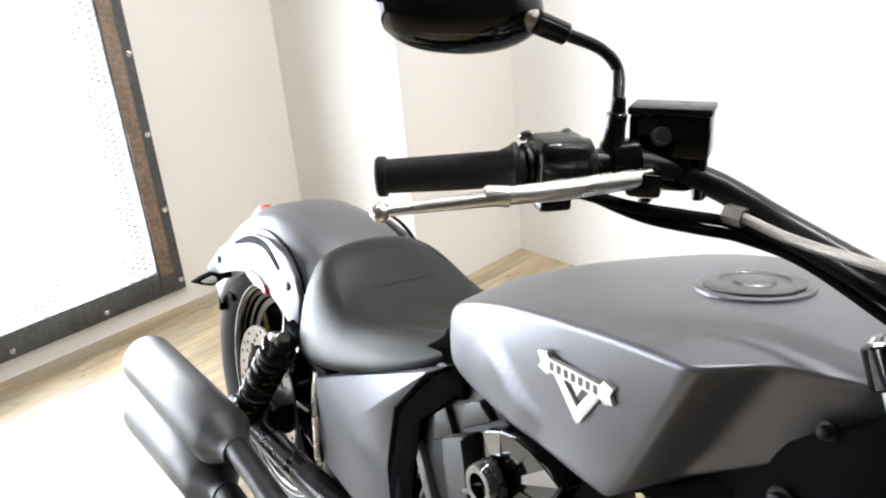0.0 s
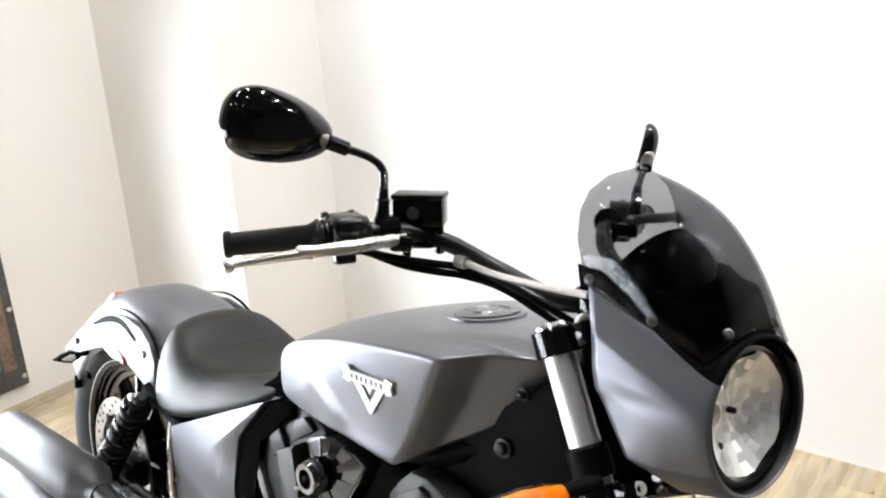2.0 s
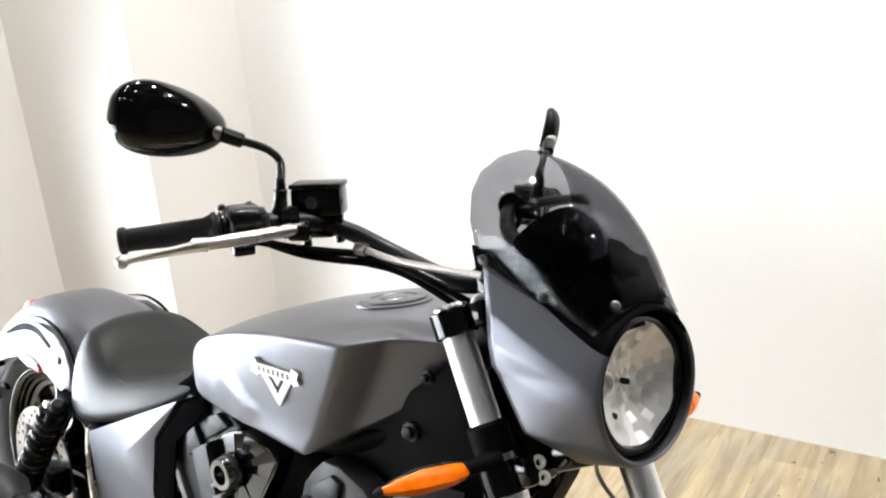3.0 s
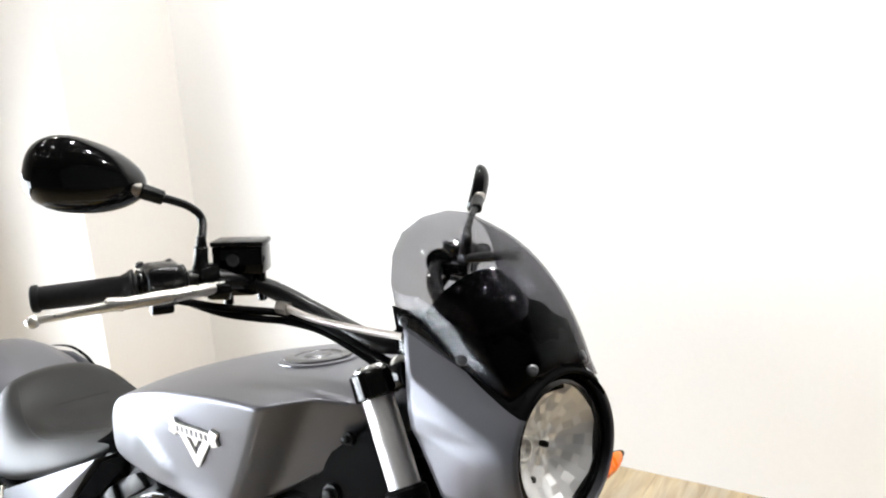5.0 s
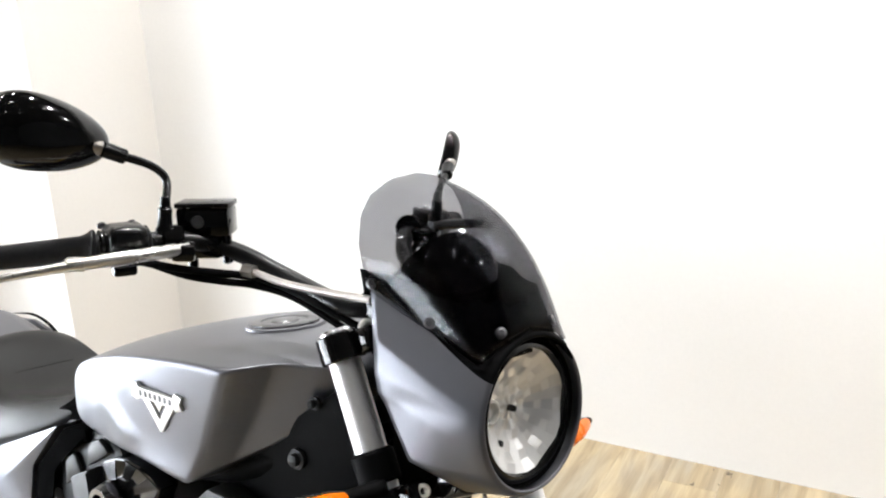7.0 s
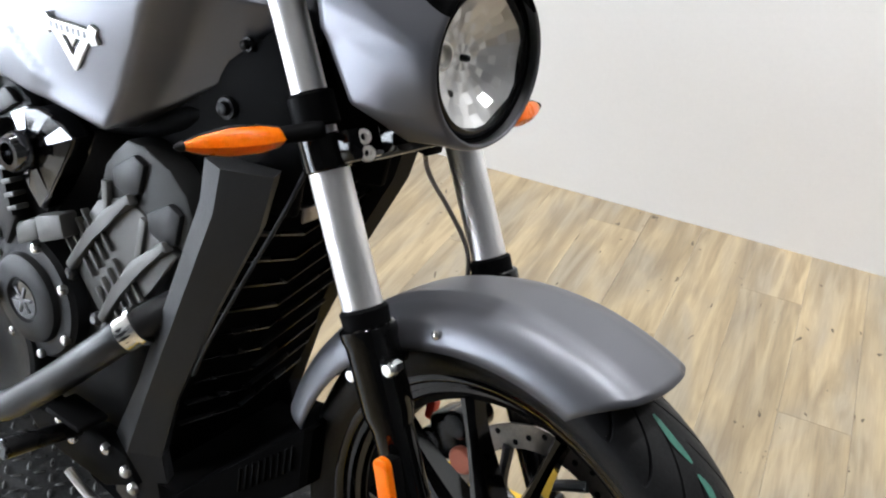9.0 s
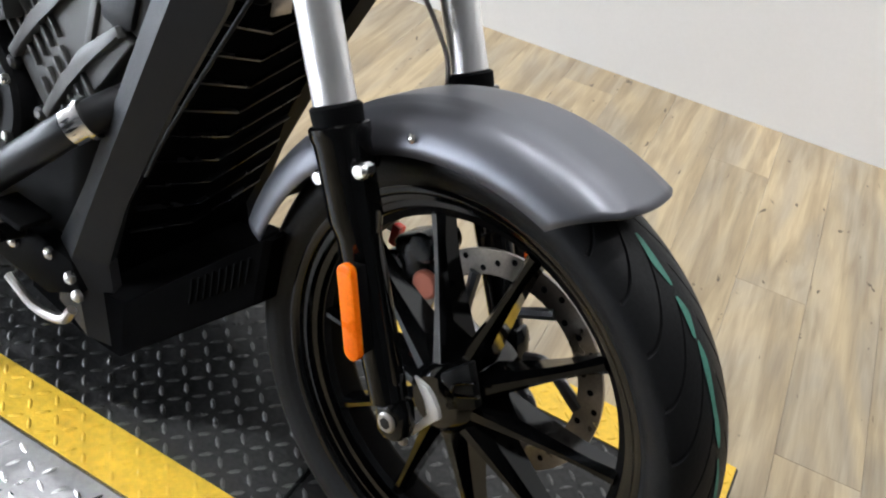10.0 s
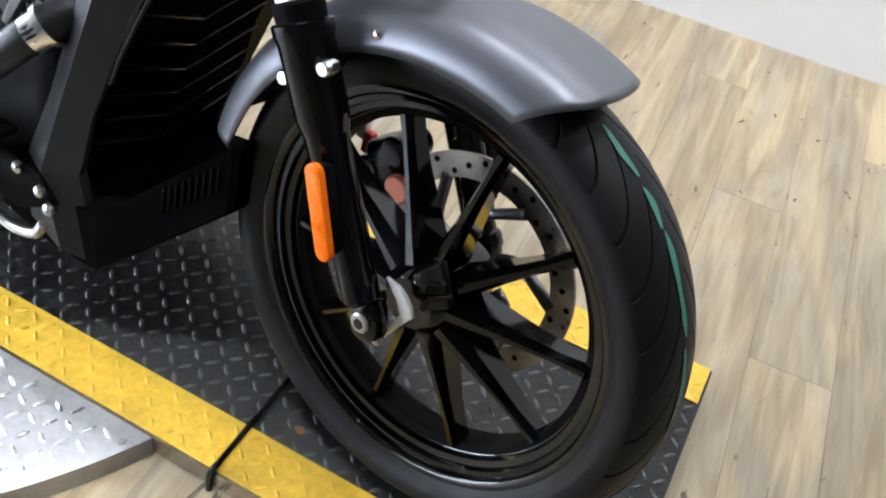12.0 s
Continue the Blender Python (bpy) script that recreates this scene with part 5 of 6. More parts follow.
for sy in (-1, 1):
    bm = B()
    # outer blade: from the neck down to the chin, folded along a vertical edge
    rear = [(-0.446, 0.735), (-0.451, 0.679), (-0.499, 0.533), (-0.555, 0.365), (-0.602, 0.250), (-0.600, 0.145)]
    edge = [(-0.404, 0.738), (-0.412, 0.679), (-0.460, 0.540), (-0.520, 0.365), (-0.557, 0.250), (-0.520, 0.135)]
    front = [(-0.345, 0.742), (-0.362, 0.668), (-0.428, 0.522), (-0.488, 0.360), (-0.514, 0.250), (-0.474, 0.122)]
    rings = []
    for (xr, zr), (xe, ze), (xf, zf) in zip(rear, edge, front):
        rings.append([(xr, sy * 0.135, zr), (xr, sy * 0.160, zr), (xe, sy * 0.176, ze), (xf, sy * 0.150, zf), (xf - 0.01, sy * 0.128, zf)])
    loft(bm, rings)
    part("radiator_shroud", bm, M_SHROUD, bike, "folded dark grey radiator shroud", sharp=15)
bm = B()       # chin spoiler between the shrouds
rings = []
for x, w, z0, z1 in ((-0.292, 0.095, 0.300, 0.392), (-0.300, 0.102, 0.290, 0.392), (-0.470, 0.160, 0.120, 0.215), (-0.56, 0.155, 0.108, 0.20), (-0.70, 0.13, 0.095, 0.17)):
    rings.append([(x, -w, z0), (x, -w, z1), (x, -0.5 * w, z1), (x, 0.5 * w, z1), (x, w, z1), (x, w, z0), (x, 0.5 * w, z0 - 0.01), (x, -0.5 * w, z0 - 0.01)])
loft(bm, rings)
chin = part("chin_fairing", bm, M_CORE, bike, "matte black chin fairing", sharp=15)
for k in range(9):
    bm = B()
    box(bm, (-0.312 - 0.0085 * k, -0.1075 - 0.0029 * k, 0.340 - 0.0078 * k), (0.0032, 0.005, 0.040), 0.0008)
    part("vent_slot", bm, M_MATTE, chin)

# ---- engine ----
bm = B()
box(bm, (-0.80, 0, 0.34), (0.44, 0.26, 0.30), 0.04, None, 3)
box(bm, (-0.98, 0, 0.36), (0.20, 0.24, 0.24), 0.04, None, 3)
engine = part("engine_case", bm, M_CASE, bike, "dark grey engine crankcase")


def cylinder(c, lean, name, body):
    """A cast barrel with herringbone ribs on its flanks and an angular head cover, leaning in the V."""
    m = Matrix.Translation(c) @ Matrix.Rotation(radians(lean), 4, "Y")
    bm = B()
    box(bm, (0, 0, 0.045), (0.135, 0.26, 0.185), 0.015, m, 2)
    cyl = part(name, bm, body, bike, "cast engine cylinder with raised grey ribs")
    for sy in (-1, 1):
        for k in (-1, 1):
            bm = B()
            flank = m @ Matrix.Translation((0.040 * k - 0.006, sy * 0.136, 0.040)) @ Matrix.Rotation(radians(6 * k), 4, "Y")
            box(bm, (0, 0, 0), (0.020, 0.024, 0.155), 0.006, flank, 2)
            part("rib", bm, M_CASTING, cyl)
            for j in range(5):
                bm = B()
                box(bm, (0, 0, 0), (0.034, 0.014, 0.0065), 0.0025, flank @ Matrix.Translation((-0.020, 0, -0.048 + 0.026 * j)) @ Matrix.Rotation(radians(-38), 4, "Y"))
                part("fin", bm, M_CASTING, cyl)
    bm = B()
    prof = [(-0.092, -0.005), (-0.098, 0.045), (-0.070, 0.088), (0.0, 0.108), (0.070, 0.088), (0.098, 0.045), (0.092, -0.005)]
    for sy in (-1, 1):
        prism(bm, prof, 0.028, m @ Matrix.Translation((0, 0, 0.112)) @ side_frame(sy * 0.088, sy), 0.008)
    box(bm, (0, 0, 0.165), (0.15, 0.19, 0.09), 0.02, m, 2)
    head = part("cylinder_head", bm, M_CASE, cyl, "dark grey cylinder head cover")
    for sy in (-1, 1):
        for k in (-1, 1):
            bm = B()
            prism(bm, [(-0.026, -0.020), (-0.020, 0.026), (0.004, 0.036), (0.026, 0.020), (0.022, -0.022), (0.0, -0.034)], 0.008, m @ Matrix.Translation((0.044 * k, 0, 0.135)) @ side_frame(sy * 0.115, sy), 0.002)
            part("head_plate", bm, M_MATTE, head, "black angular cover plate")
    return cyl


# dark body colour puts in the shade round the rear cylinder
cylinder((-0.900, 0, 0.490), -24, "engine_cylinder", M_CASE)


def strip(bm, run, width, y, depth, sy, bevel=0.003):
    """A flat rib of even width along a bent line on the bike's flank."""
    ps = [Vector((x, z)) for x, z in run]
    left, right = [], []
    for k, p in enumerate(ps):
        d = (ps[min(k + 1, len(ps) - 1)] - ps[max(k - 1, 0)]).normalized()
        n = Vector((-d.y, d.x)) * width / 2
        left.append(tuple(p + n))
        right.append(tuple(p - n))
    prism(bm, left + right[::-1], depth, side_frame(sy * y, sy), bevel)


def front_cylinder():
    """The front barrel and head, leaning forwards: flat cast flanks with two forked ribs, short fins and two angular plates."""
    m = Matrix.Translation((-0.655, 0, 0.475)) @ Matrix.Rotation(radians(33), 4, "Y")
    bm = B()
    box(bm, (0, 0, 0.045), (0.125, 0.24, 0.185), 0.012, m, 2)
    cyl = part("engine_cylinder", bm, M_CASTING, bike, "cast grey engine cylinder with forked ribs")
    for sy in (-1, 1):
        bm = B()
        prism(bm, [(-0.728, 0.478), (-0.705, 0.548), (-0.672, 0.594), (-0.610, 0.620), (-0.576, 0.606), (-0.508, 0.572), (-0.560, 0.500), (-0.622, 0.420), (-0.668, 0.418)], 0.022, side_frame(sy * 0.116, sy), 0.004)
        flank = part("cylinder_flank", bm, M_CASTING, cyl)
        for run, fork in (([(-0.722, 0.474), (-0.673, 0.544), (-0.646, 0.580), (-0.592, 0.626)], (-0.650, 0.632)), ([(-0.652, 0.416), (-0.616, 0.479), (-0.584, 0.530), (-0.522, 0.584)], (-0.572, 0.604))):
            bm = B()
            strip(bm, run, 0.017, 0.134, 0.017, sy, 0.005)
            part("rib", bm, M_CASTING, flank)
            bm = B()
            strip(bm, [run[2], fork], 0.013, 0.134, 0.010, sy)
            part("rib", bm, M_CASTING, flank)
            for side in (-1, 1):
                for k in range(4):
                    q = 0.22 + 0.17 * k
                    x, z = run[0][0] + (run[2][0] - run[0][0]) * q, run[0][1] + (run[2][1] - run[0][1]) * q
                    bm = B()
                    box(bm, (0, 0, 0), (0.030, 0.012, 0.0050), 0.0018, Matrix.Translation((x + side * 0.021, sy * 0.139, z - side * 0.010)) @ Matrix.Rotation(radians(48), 4, "Y"))
                    part("fin", bm, M_CASTING, flank)
        for x, z in ((-0.722, 0.462), (-0.664, 0.412), (-0.640, 0.408)):
            bm = B()
            lathe(bm, [(0, 0.010), (0.010, 0.010), (0.014, 0.006)], axis_matrix((x, sy * 0.138, z), (0, sy, 0)), 14)
            part("flank_bolt", bm, M_CAP, flank)
    bm = B()
    for sy in (-1, 1):
        prism(bm, [(-0.682, 0.590), (-0.650, 0.650), (-0.648, 0.668), (-0.618, 0.698), (-0.585, 0.700), (-0.534, 0.683), (-0.502, 0.658), (-0.488, 0.630), (-0.500, 0.575), (-0.576, 0.600), (-0.612, 0.614)], 0.048, side_frame(sy * 0.086, sy), 0.006)
    box(bm, (0, 0, 0.165), (0.13, 0.18, 0.075), 0.02, m, 2)
    head = part("cylinder_head", bm, M_SHELL, cyl, "grey cylinder head cover")
    for sy in (-1, 1):
        for outline in ([(-0.636, 0.655), (-0.593, 0.686), (-0.573, 0.678), (-0.583, 0.635), (-0.604, 0.622), (-0.632, 0.630)], [(-0.568, 0.612), (-0.526, 0.641), (-0.504, 0.632), (-0.511, 0.587), (-0.534, 0.580), (-0.561, 0.588)]):
            bm = B()
            prism(bm, outline, 0.012, side_frame(sy * 0.130, sy), 0.003)
            part("head_plate", bm, M_SHROUD, head, "dark angular cover plate")


front_cylinder()
# round side cover of the crankcase
COV = Matrix.Translation((-0.797, -0.125, 0.396)) @ Matrix.Rotation(radians(90), 4, "X")
bm = B()
lathe(bm, [(0, 0.100), (0.026, 0.100), (0.034, 0.094), (0.036, 0.072), (0.045, 0.069), (0.049, 0.062), (0.050, 0.036), (0.046, 0.033), (0.046, 0.002)], COV, 64)
cover = part("engine_side_cover", bm, M_SHROUD, bike, "round dark grey engine side cover")
bm = B()
lathe(bm, [(0.0462, 0.031), (0.0485, 0.030), (0.049, 0.002)], COV, 32)
emblem = part("cover_emblem", bm, M_GLOSS, cover, "black round emblem plate")
for a in (0, 60, 120):
    bm = B()
    box(bm, (0, 0, 0.0495), (0.046, 0.0045, 0.002), 0.0006, COV @ Matrix.Rotation(radians(a + 15), 4, "Z"))
    part("emblem_bar", bm, M_CAP, emblem)
for a in (78, 30, 336, 150, 285, 240):
    bm = B()
    q = COV @ Vector((0.091 * math.cos(radians(a)), 0.091 * math.sin(radians(a)), 0.032))
    lathe(bm, [(0, 0.0075), (0.008, 0.0075), (0.010, 0.005)], axis_matrix(q, (0, -1, 0)), 12)
    part("cover_bolt", bm, M_ALU, cover)
bm = B()
lathe(bm, [(0, 0.145), (0.040, 0.145), (0.050, 0.139), (0.053, 0.130), (0.049, 0.122), (0.049, 0.060), (0.052, 0.050), (0.054, 0.002)], Matrix.Translation((-0.925, -0.115, 0.275)) @ Matrix.Rotation(radians(90), 4, "X"), 64)
clutch = part("clutch_cover", bm, M_CASE, bike, "large round black clutch cover with a raised rim")
# ribbed coolant housing and thermostat boxes
bm = B()
prism(bm, [(-0.906, 0.632), (-0.858, 0.660), (-0.842, 0.568), (-0.815, 0.523), (-0.842, 0.466), (-0.872, 0.520)], 0.030, side_frame(-0.138, -1), 0.005)
housing = part("coolant_housing", bm, M_SHELL, bike, "grey ribbed coolant housing")
for k in range(4):
    bm = B()
    box(bm, (0, 0, 0), (0.026, 0.022, 0.0075), 0.0025, Matrix.Translation((-0.840 + 0.006 * k, -0.158, 0.592 - 0.019 * k)) @ Matrix.Rotation(radians(-25), 4, "Y"))
    part("fin", bm, M_CASTING, housing)
for outline, y in (([(-0.829, 0.508), (-0.776, 0.536), (-0.773, 0.503), (-0.823, 0.472)], -0.132), ([(-0.772, 0.541), (-0.714, 0.565), (-0.704, 0.531), (-0.762, 0.502)], -0.138)):
    bm = B()
    prism(bm, outline, 0.030, side_frame(y, -1), 0.005)
    part("housing_box", bm, M_CASTING, housing)
# faceted intake with chrome facets between the cylinders
HUB = Vector((-0.792, -0.168, 0.632))
RIM = [(-0.838, 0.676), (-0.803, 0.693), (-0.772, 0.700), (-0.745, 0.698), (-0.718, 0.690), (-0.692, 0.680), (-0.710, 0.645), (-0.730, 0.610), (-0.750, 0.576), (-0.772, 0.545), (-0.798, 0.568), (-0.822, 0.596), (-0.832, 0.636)]
bm = B()
prism(bm, RIM, 0.034, side_frame(-0.120, -1), 0.005)
intake = part("intake_trim", bm, M_GLOSS, bike, "faceted gloss black intake housing between the cylinders", sharp=10)
for k, (p, q) in enumerate(zip(RIM, RIM[1:] + RIM[:1])):
    bm = B()
    a, b = Vector((p[0], -0.1545, p[1])), Vector((q[0], -0.1545, q[1]))
    a, b = a.lerp(HUB, 0.06), b.lerp(HUB, 0.06)
    mid = HUB + Vector((0, 0.012 if k % 2 else 0.008, 0))
    loft(bm, [[a, a.lerp(mid, 0.72), b.lerp(mid, 0.72), b], [v + Vector((0, 0.004, 0)) for v in (a, a.lerp(mid, 0.72), b.lerp(mid, 0.72), b)]])
    part("facet", bm, M_DARKCHROME if k in (0, 4) else M_GLOSS, intake, sharp=5)
bm = B()
lathe(bm, [(0, 0.030), (0.016, 0.028), (0.022, 0.024), (0.022, 0.016), (0.008, 0.014)], Matrix.Translation((-0.802, -0.162, 0.628)) @ Matrix.Rotation(radians(90), 4, "X"), 32)
part("intake_ring", bm, M_DARKCHROME, intake, "chrome ring on the intake")
for sy in (-1, 1):
    bm = B()
    prism(bm, [(-0.876 + 0.112 * math.cos(radians(a)), 0.598 + 0.115 * math.sin(radians(a))) for a in range(0, 360, 12)], 0.026, side_frame(sy * 0.112, sy), 0.010)
    airbox = part("airbox_cover", bm, M_SHROUD, bike, "rounded grey airbox cover")
    for outline in ([(-0.950, 0.640), (-0.927, 0.660), (-0.904, 0.630), (-0.950, 0.598)], [(-0.884, 0.688), (-0.857, 0.704), (-0.830, 0.688), (-0.890, 0.648)]):
        bm = B()
        prism(bm, outline, 0.010, side_frame(sy * 0.138, sy), 0.003)
        part("cover_facet", bm, M_SHELL, airbox)

# ---- exhaust ----
bm = B()
pipe(bm, [(-0.490, -0.05, 0.520), (-0.515, -0.125, 0.495), (-0.545, -0.176, 0.463), (-0.60, -0.203, 0.404), (-0.70, -0.214, 0.306), (-0.80, -0.224, 0.226), (-0.93, -0.238, 0.202), (-1.15, -0.258, 0.255), (-1.39, -0.272, 0.294)], 0.0235, 20, 8)
front_pipe = part("exhaust_pipe", bm, M_PIPE, bike, "black coated front exhaust pipe")
bm = B()
lathe(bm, [(0, 0.0252), (0.022, 0.0252), (0.023, 0.0295), (0.030, 0.0295), (0.031, 0.021)], axis_matrix((-0.556, -0.183, 0.451), (0.55, 0.45, 0.62)), 24)
part("pipe_collar", bm, M_CHROME, front_pipe, "bright metal pipe collar")
bm = B()
pipe(bm, [(-0.86, -0.12, 0.42), (-0.88, -0.19, 0.375), (-0.96, -0.238, 0.352), (-1.10, -0.258, 0.372), (-1.34, -0.270, 0.412)], 0.0205, 20, 8)
part("exhaust_pipe", bm, M_PIPE, bike, "black coated rear exhaust pipe")


def muffler(z, x0, x1, rise, y):
    bm = B()
    a, b = Vector((x0, y, z)), Vector((x1, y - 0.012, z + rise))
    n = (b - a).length
    m = axis_matrix(a, b - a)
    R = 0.053
    lathe(bm, [(0, 0.0255), (0.012, 0.0255), (0.022, 0.030), (0.055, R - 0.006), (0.066, R), (n, R)], m, 48)
    bmesh.ops.delete(bm, geom=[f for f in bm.faces if len(f.verts) > 4 and f.calc_center_median().x < x1 + 0.02], context="FACES")
    # slash cut: shear the open end
    for v in bm.verts:
        q = m.inverted() @ v.co
        if q.z > n - 0.001:
            v.co.x += (v.co.z - b.z) * -0.12
    ob = part("muffler", bm, M_EXHAUST, bike, "matte black slash-cut muffler")
    solid(ob, 0.003)
    bm = B()
    lathe(bm, [(n * 0.6, 0.040), (n * 0.85, 0.040)], m, 24)
    part("baffle", bm, M_MATTE, ob)


muffler(0.406, -1.340, -1.780, -0.026, -0.270)
muffler(0.290, -1.390, -1.795, -0.034, -0.274)

# ---- rear wheel, fender, shocks, swing arm ----
REAR = Vector((-1.652, 0, 0.316))
RW = wheel_matrix(REAR)
rear_wheel = part("rear_wheel", rim_mesh(0.060, 0.224), M_WHEEL, bike, "gloss black cast rear wheel", m=RW, sharp=50)
part("tyre", tyre_mesh(0.082, 0.221, 0.323, 22, 40), M_RUBBER, rear_wheel, "black rear tyre", m=RW, sharp=28)
for k in range(10):
    part("spoke", spoke_mesh(0.05, 0.186, -0.010, -0.006), M_WHEEL, rear_wheel, m=RW @ Matrix.Rotation(radians(36 * k + 5), 4, "Z"), sharp=25)
bm = B()
lathe(bm, [(-0.085, 0.022), (-0.085, 0.035), (-0.03, 0.058), (0.03, 0.058), (0.085, 0.04), (0.085, 0.022)], None, 40)
part("hub", bm, M_GLOSS, rear_wheel, m=RW)
brake_disc("brake_disc", rear_wheel, REAR, -0.082, 0.140, 0.100, Matrix(), -1)
bm = B()
lathe(bm, [(-0.0622, 0.2295), (-0.0624, 0.2225)], None, 96)
bm.faces.ensure_lookup_table()
bmesh.ops.delete(bm, geom=[f for f in bm.faces if len(f.verts) > 4], context="FACES")
part("rim_stripe", bm, M_PALE, rear_wheel, "pale pin stripe on the rim", m=RW)

FENDER_C = Vector((-1.530, 0, 0.300))
rf = part("rear_fender", fender_mesh(0.436, 0.318, 0.120, -40, 57, 0, 60, 32, 0.004), M_PAINT, bike, "satin grey rear fender", m=Matrix.Translation(FENDER_C), sharp=60)
solid(rf, 0.004)
STRUT = [(-1.852, 0.532), (-1.761, 0.605), (-1.679, 0.655), (-1.596, 0.688), (-1.522, 0.700), (-1.460, 0.692), (-1.415, 0.666), (-1.395, 0.630), (-1.400, 0.560), (-1.438, 0.572), (-1.499, 0.596), (-1.572, 0.607), (-1.640, 0.602), (-1.739, 0.563), (-1.817, 0.522)]
SLOT = [(p.x, p.z) for run in ([(-1.680, 0.646), (-1.600, 0.683), (-1.530, 0.690), (-1.470, 0.662)], [(-1.478, 0.655), (-1.534, 0.676), (-1.596, 0.669), (-1.676, 0.641)])
        for p in curve_points([Vector((x, 0, z)) for x, z in run], 5)]
for sy in (-1, 1):       # strut plate on the fender's flank, with a crescent slot
    bm = B()
    prism(bm, STRUT, 0.012, side_frame(sy * 0.117, sy), 0.004)
    strut = part("fender_strut", bm, M_PAINT, rf, "grey fender strut with a crescent slot")
    # thin dark plate draws the slot's shaded opening
    bm = B()
    prism(bm, SLOT, 0.002, side_frame(sy * 0.1285, sy), 0.0)
    part("strut_slot", bm, M_MATTE, strut, "dark crescent slot in the strut")
    # dark rod draws the shade in the gap along the strut's top
    bm = B()
    pipe(bm, [(-1.600, sy * 0.120, 0.698), (-1.522, sy * 0.121, 0.711), (-1.455, sy * 0.121, 0.702), (-1.408, sy * 0.121, 0.674), (-1.392, sy * 0.119, 0.640)], [0.001, 0.0028, 0.0034, 0.0034, 0.002], 10)
    part("strut_shadow_gap", bm, M_MATTE, strut, "dark line for the shaded gap above the strut")
    for bx, bz in ((-1.437, 0.640), (-1.770, 0.578)):
        bm = B()
        lathe(bm, [(0, 0.008), (0.004, 0.008), (0.007, 0.005)], axis_matrix((bx, sy * 0.129, bz), (0, sy, 0)), 14)
        part("strut_bolt", bm, M_STEEL, rf)
    # marker body is coloured pale for the glare on it; its end stays red
    bm = B()
    prism(bm, [(-1.622, 0.600), (-1.606, 0.614), (-1.560, 0.616), (-1.532, 0.606), (-1.530, 0.596), (-1.580, 0.590)], 0.012, side_frame(sy * 0.122, sy), 0.003)
    marker = part("side_marker", bm, M_PALE, rf, "rounded side marker under the strut, pale colour standing for glare")
    bm = B()
    prism(bm, [(-1.536, 0.608), (-1.522, 0.600), (-1.524, 0.590), (-1.542, 0.592)], 0.013, side_frame(sy * 0.122, sy), 0.002)
    part("marker_end", bm, M_RED, marker, "dark red marker end")
bm = B()
box(bm, (0, 0, 0), (0.06, 0.03, 0.022), 0.007, Matrix.Translation((-1.800, -0.02, 0.652)) @ Matrix.Rotation(radians(-38), 4, "Y"))
part("tail_light", bm, M_RED, rf, "small red tail light")
for sy in (-1, 1):
    bm = B()
    rod(bm, (-1.735, sy * 0.108, 0.556), (-1.737, sy * 0.142, 0.554), 0.006, seg=12)
    arm = Matrix(((0, 0, -1, -1.730), (sy, 0, 0, sy * 0.138), (0, 1, 0, 0.554), (0, 0, 0, 1)))
    prism(bm, [(0, 0.006), (0.022, 0.015), (0.045, 0.007), (0.064, 0.0), (0.045, -0.007), (0.022, -0.015), (0, -0.006)], 0.014, arm, 0.003)
    sig = part("rear_signal", bm, M_MATTE, rf, "black arrow-shaped rear turn signal")
    bm = B()
    prism(bm, [(0.014, 0.004), (0.024, 0.008), (0.040, 0.003), (0.046, 0.0), (0.040, -0.003), (0.024, -0.008), (0.014, -0.004)], 0.003, arm @ Matrix.Translation((0, 0, -0.0022)), 0.0008)
    part("lens", bm, M_PALE, sig, "clear signal lens")
bm = B()
box(bm, (-1.865, 0, 0.455), (0.05, 0.16, 0.02), 0.006)
box(bm, (-1.885, -0.07, 0.43), (0.012, 0.045, 0.035), 0.004)
part("plate_bracket", bm, M_MATTE, rf, "black plate bracket")
for sy in (-1, 1):
    top, low = Vector((-1.392, sy * 0.162, 0.562)), Vector((-1.570, sy * 0.165, 0.325))
    d = low - top
    bm = B()
    rod(bm, top + d * 0.02, low, 0.013, seg=18)
    lathe(bm, [(-0.012, 0.010), (-0.006, 0.014), (0.004, 0.015), (0.008, 0.020), (0.012, 0.0205), (0.014, 0.014)], axis_matrix(top, d), 24)
    shock = part("shock_absorber", bm, M_SATIN, bike, "black coil-over rear shock")
    bm = B()
    n = 11 * 14
    m = axis_matrix(top + d * 0.06, d)
    pipe(bm, [m @ Vector((0.0255 * math.cos(2 * math.pi * k / 14), 0.0255 * math.sin(2 * math.pi * k / 14), d.length * 0.86 * k / n)) for k in range(n + 1)], 0.0066, 8, smooth=False)
    part("coil_spring", bm, M_SATIN, shock, "black coil spring")
    bm = B()
    lathe(bm, [(0, 0.0085), (0.006, 0.0085), (0.009, 0.006), (0.010, 0.001)], axis_matrix(top + Vector((-0.004, sy * 0.013, 0.008)), (0, sy, 0)), 20)
    part("shock_bolt", bm, M_ALU, shock, "bright dome nut")
    bm = B()
    pipe(bm, [(-1.08, sy * 0.13, 0.33), (-1.32, sy * 0.15, 0.325), (-1.66, sy * 0.150, 0.303)], [0.03, 0.026, 0.024], 14)
    part("swing_arm", bm, M_SATIN, bike, "black swing arm")
bm = B()
box(bm, (-1.555, -0.105, 0.325), (0.08, 0.05, 0.07), 0.012)
part("rear_caliper", bm, M_SATIN, bike, "black rear brake caliper")

